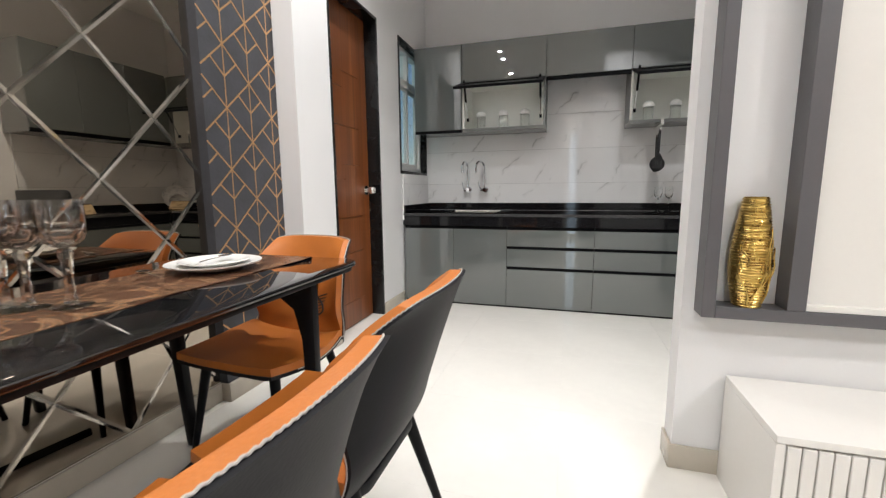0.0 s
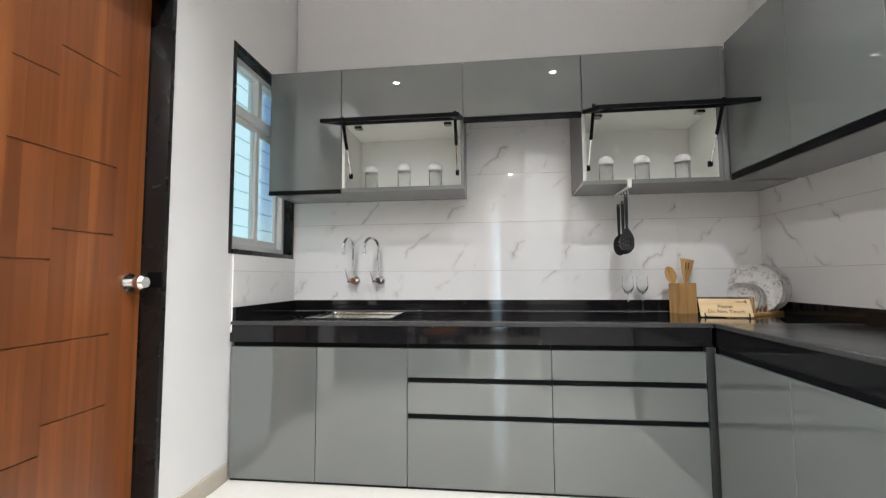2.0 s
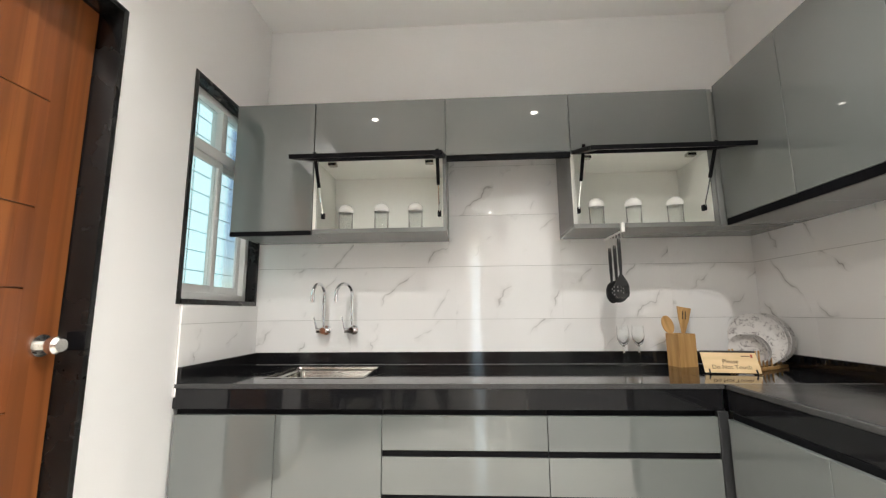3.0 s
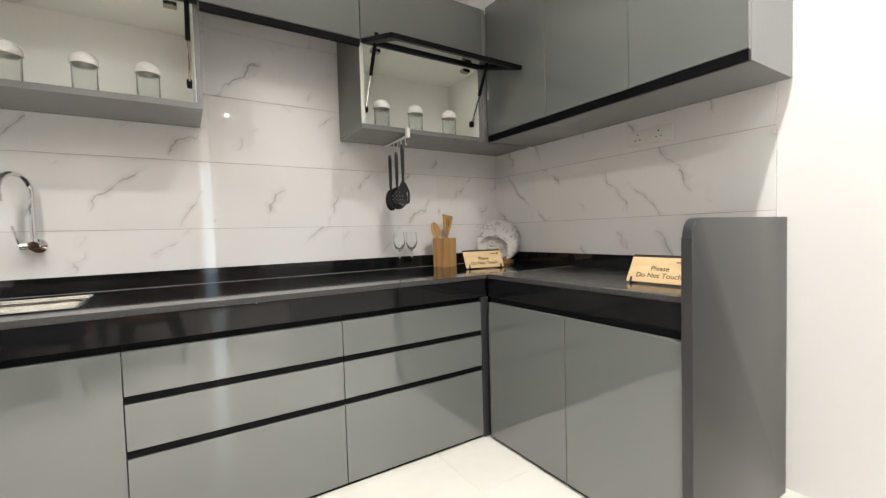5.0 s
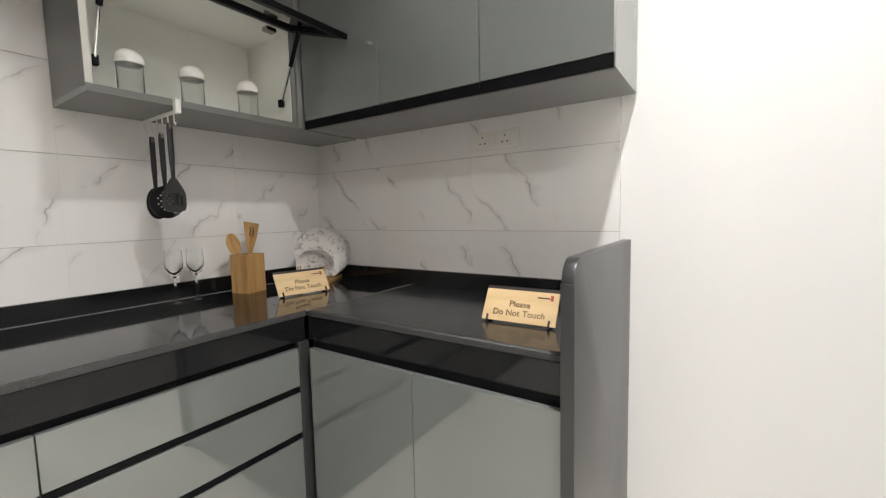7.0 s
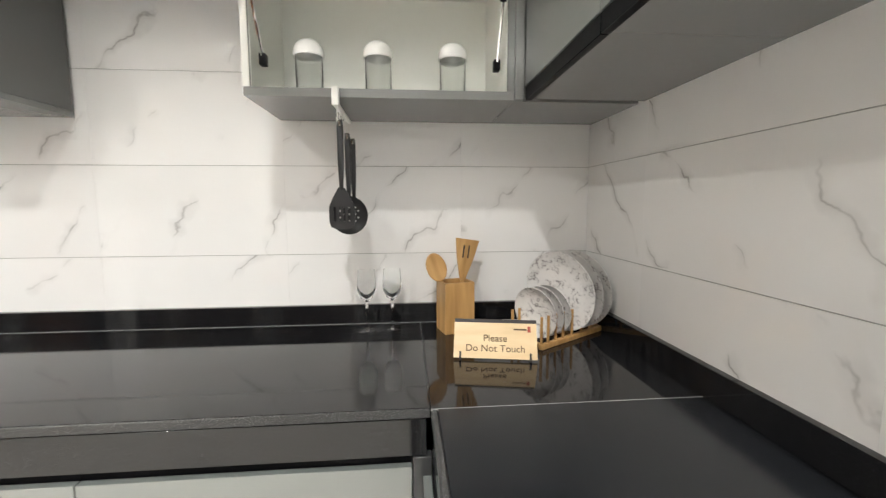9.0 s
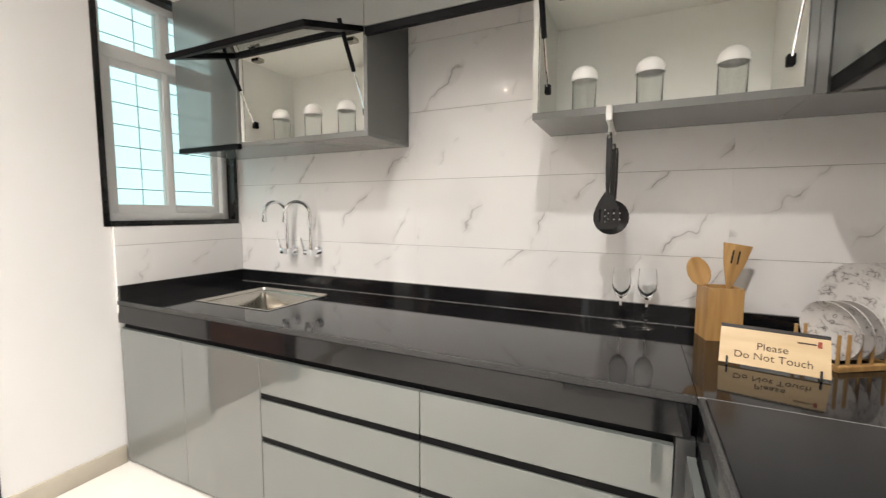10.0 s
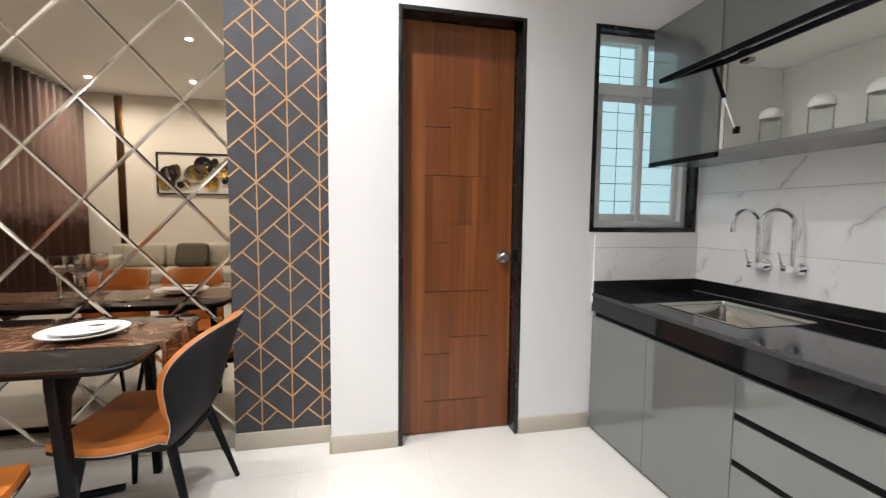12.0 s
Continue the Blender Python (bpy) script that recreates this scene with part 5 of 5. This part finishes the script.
def utensil_block(x, y, turn):
    b = thing("utensil_holder", (0, 0, 0), "square bamboo holder on the worktop", "utensil holder")
    bm = many([(-0.05, 0.05, -0.045, -0.037, 0, 0.165), (-0.05, 0.05, 0.037, 0.045, 0, 0.165), (-0.05, -0.042, -0.037, 0.037, 0, 0.165), (0.042, 0.05, -0.037, 0.037, 0, 0.165), (-0.042, 0.042, -0.037, 0.037, 0, 0.01)])
    part("holder_body", bm, M_BAMBOO, b, smooth=False)
    b.matrix_world = pose(x, y, CT, 0, 0, turn)
    s = thing("wooden_spoon", (0, 0, 0), "pale bamboo spoon standing in the holder", "spoon", "wooden utensils")
    part("handle", tube([(0.0, 0, 0.0), (0, 0, 0.17)], 0.0065, 8), M_BAMBOO, s)
    bm = lathe([(0, -0.006), (0.020, -0.002), (0.028, 0.003), (0.026, 0.005), (0.016, 0.002), (0, 0.0)], 24)
    for v in bm.verts:
        v.co = Vector((v.co.x * 1.2, -v.co.z, 0.212 + v.co.y * 1.75))
    part("spoon_head", bm, M_BAMBOO, s)
    s.matrix_world = pose(x + 0.018, y, CT + 0.0145, -4, -22, turn)
    t = thing("wooden_turner", (0, 0, 0), "pale bamboo turner with slots standing in the holder", "turner", "wooden utensils")
    part("handle", tube([(0.0, 0, 0.0), (0, 0, 0.17)], 0.0065, 8), M_BAMBOO, t)
    bm = prism([(-0.008, 0.15), (0.008, 0.15), (0.030, 0.225), (0.042, 0.288), (-0.042, 0.288), (-0.030, 0.225)], "y", -0.004, 0.003, 0.001)
    part("turner_head", bm, M_BAMBOO, t)
    for sx in (-0.010, 0.008):
        part("slot", box(sx - 0.0025, sx + 0.0025, -0.0046, -0.004, 0.225, 0.268), M_CHAR, t, "dark cut slot")
    t.matrix_world = pose(x + 0.004, y + 0.008, CT + 0.0145, -2, 9, turn)


utensil_block(2.335, -0.118, 14)


def plate_rack():
    """A bamboo rack with upright pegs, and marble-print plates standing in it."""
    cx, cy, turn = 2.665, -0.200, 33
    base = pose(cx, cy, CT, 0, 0, turn)
    r = thing("plate_rack", (0, 0, 0), "bamboo plate rack on the corner of the worktop", "plate rack")
    for y in (-0.055, 0.055):
        part("rail", box(-0.17, 0.16, y - 0.008, y + 0.008, 0, 0.016, 0.002, 1), M_BAMBOO, r)
    for x in (-0.155, 0.0, 0.145):
        part("cross_bar", box(x - 0.008, x + 0.008, -0.0465, 0.0465, 0.002, 0.014, 0.002, 1), M_BAMBOO, r)
    for x in (-0.165, -0.135, -0.10, -0.065, -0.02, 0.03, 0.075):
        for y in (-0.055, 0.055):
            part("peg", tube([(x, y, 0.0165), (x, y, 0.095)], 0.0042, 8), M_BAMBOO, r)
    r.matrix_world = base
    for rad, xs, name in ((0.078, (-0.118, -0.082, -0.048), "side_plate"), (0.128, (-0.005, 0.040, 0.084), "dinner_plate")):
        for x in xs:
            prof = [(0, 0.003), (rad * 0.62, 0.003), (rad * 0.70, 0.0), (rad * 0.97, -0.010), (rad, -0.012), (rad, -0.009), (rad * 0.70, 0.005), (rad * 0.6, 0.008), (0, 0.008)]
            ob = single(name, lathe(prof, 48), M_PLATE, "round white plate with grey marble print, upright in the rack", "plate", "rack plates")
            ob.matrix_world = base @ pose(x, 0, rad + 0.014, 0, 82, 0)


plate_rack()


def writing(text, size, extrude=0.0006):
    cu = bpy.data.curves.new("letters", "FONT")
    cu.body, cu.size, cu.align_x, cu.extrude = text, size, "CENTER", extrude
    tmp = bpy.data.objects.new("letters", cu)
    scene.collection.objects.link(tmp)
    me = bpy.data.meshes.new_from_object(tmp.evaluated_get(bpy.context.evaluated_depsgraph_get()))
    bpy.data.objects.remove(tmp)
    return me


def sign(m, wide=0.222, high=0.098):
    """A leaning plywood notice; local x to its right, -y to its front."""
    s = thing("notice_sign", (0, 0, 0), "small plywood notice with burnt lettering leaning on the worktop", "sign", "worktop notices")
    lean = radians(30)
    R = Matrix.Rotation(-lean, 4, "X")

    def leaned(bm):
        bmesh.ops.transform(bm, matrix=R, verts=bm.verts)
        return bm
    b = part("board", leaned(box(-wide / 2, wide / 2, 0, 0.005, 0.002, high)), M_PLY, s, smooth=False)
    part("top_edge", leaned(box(-wide / 2, wide / 2, 0.0, 0.010, high, high + 0.010)), M_CHAR, s, "dark charred top edge", smooth=False)
    for x in (-wide / 2 + 0.018, wide / 2 - 0.018):
        part("foot", leaned(box(x - 0.0025, x + 0.0025, -0.006, 0.03, -0.006, 0.018, 0.001, 1)), M_CHAR, s, "thin dark foot")
    for text, z in (("Please", 0.047), ("Do Not Touch", 0.020)):
        me = writing(text, 0.026)
        me.transform(R @ Matrix.Translation((0, -0.0008, z)) @ Matrix.Rotation(math.pi / 2, 4, "X"))
        me.materials.clear()
        me.materials.append(M_INK)
        ob = new("lettering", me)
        ob.parent = s
    part("printed_mark", leaned(box(wide / 2 - 0.062, wide / 2 - 0.026, -0.0008, 0, 0.079, 0.083)), M_INK, s)
    part("printed_mark", leaned(box(wide / 2 - 0.024, wide / 2 - 0.016, -0.0008, 0, 0.074, 0.090)), M_RED, s)
    s.matrix_world = m


sign(pose(2.408, -0.408, CT + 0.005, 0, 0, -11))
sign(pose(2.400, -1.348, CT + 0.005, 0, 0, -89))


def socket_plate():
    s = thing("socket_plate", (XR, -1.07, 1.357), "white double wall socket plate on the tiles", "socket")
    x = XR
    part("plate", box(x - 0.008, x - 0.0005, -1.178, -0.964, 1.322, 1.392, 0.003), M_PLASTIC, s)
    for yc in (-1.020, -1.118):
        part("module", box(x - 0.0105, x - 0.0085, yc - 0.030, yc + 0.030, 1.330, 1.384, 0.001, 1), M_PLASTIC, s)
        for dy, dz in ((0.0, 0.014), (0.011, -0.010), (-0.011, -0.010)):
            part("pin_hole", tube([(x - 0.0113, yc + dy, 1.357 + dz), (x - 0.0106, yc + dy, 1.357 + dz)], 0.0032, 10), M_CHAR, s)
    part("switch", box(x - 0.0125, x - 0.0085, -1.078, -1.060, 1.336, 1.378, 0.002, 1), M_PLASTIC, s)


socket_plate()

# ---------- tiles, last ----------
def piece_mesh(name, w, h, t, axis, material, bev=0.0003):
    """A tile w by h by t with its face on the given side."""
    s = {"y": (0, w, -t, 0, 0, h), "x": (-t, 0, 0, w, 0, h), "z": (0, w, 0, h, -t, 0)}[axis]
    bm = box(*s, bev=bev, seg=1)
    me = bpy.data.meshes.new(name)
    bm.to_mesh(me)
    bm.free()
    me.materials.append(material)
    return me


CACHE = {}


def tile(parent, axis, w, h, t, place, material, flip=False):
    key = (axis, round(w, 4), round(h, 4), t, material.name)
    if key not in CACHE:
        CACHE[key] = piece_mesh("tile", w, h, t, axis, material)
    ob = new("tile", CACHE[key])
    ob.parent = parent
    ob.location = place


J, V = 0.0020, 0.0001


def cells(a, b, lines):
    edges = [a] + [v for v in lines if a + 0.01 < v < b - 0.01] + [b]
    return list(zip(edges, edges[1:]))


ZL = [0.70, 1.0, 1.3, 1.6, 1.9, 2.2]
bed = structure("wall_tiles_north", box(0.0, XR + 0.012, 0.004, 0.0118, 0.70, 2.16), M_TILE_GROUT, "white marble-look tiles on the wall behind the worktop")
for z0, z1 in cells(0.70, 2.15, ZL):
    for x0, x1 in cells(0.0, XR, [0.57 + 0.6 * k for k in range(5)]):
        tile(bed, "y", x1 - x0 - V, z1 - z0 - J, 0.008, (x0 + V / 2, 0.008, z0 + J / 2), M_TILE)
bed = structure("wall_tiles_east", box(XR + 0.004, XR + 0.0118, -1.535, 0.0, 0.70, 1.46), M_TILE_GROUT, "white marble-look tiles on the side wall")
for z0, z1 in cells(0.70, 1.455, ZL):
    for y0, y1 in cells(-1.535, 0.0, sorted(-0.36 - 0.6 * k for k in range(3))):
        tile(bed, "x", y1 - y0 - V, z1 - z0 - J, 0.008, (XR + 0.008, y0 + V / 2, z0 + J / 2), M_TILE)
bed = structure("wall_tiles_west", box(0.0003, 0.005, -0.650, 0.0, 0.70, 1.083), M_TILE_GROUT, "white marble-look tiles below the window")
for z0, z1 in cells(0.70, 1.083, ZL):
    for y0, y1 in [(-0.650, -0.002)]:
        tile(bed, "x", y1 - y0 - V, z1 - z0 - J, 0.009, (0.0125, y0 + V / 2, z0 + J / 2), M_TILE)
yl = [-0.36 - 0.6 * k for k in range(0, 10)]
for x0, x1 in cells(-0.12, XL, [0.13 + 0.6 * k for k in range(9)]):
    for y0, y1 in cells(YB, 0.0, sorted(yl)):
        tile(floor, "z", x1 - x0 - 0.0005, y1 - y0 - 0.0005, 0.006, (x0, y0, 0.0), M_FLOOR)
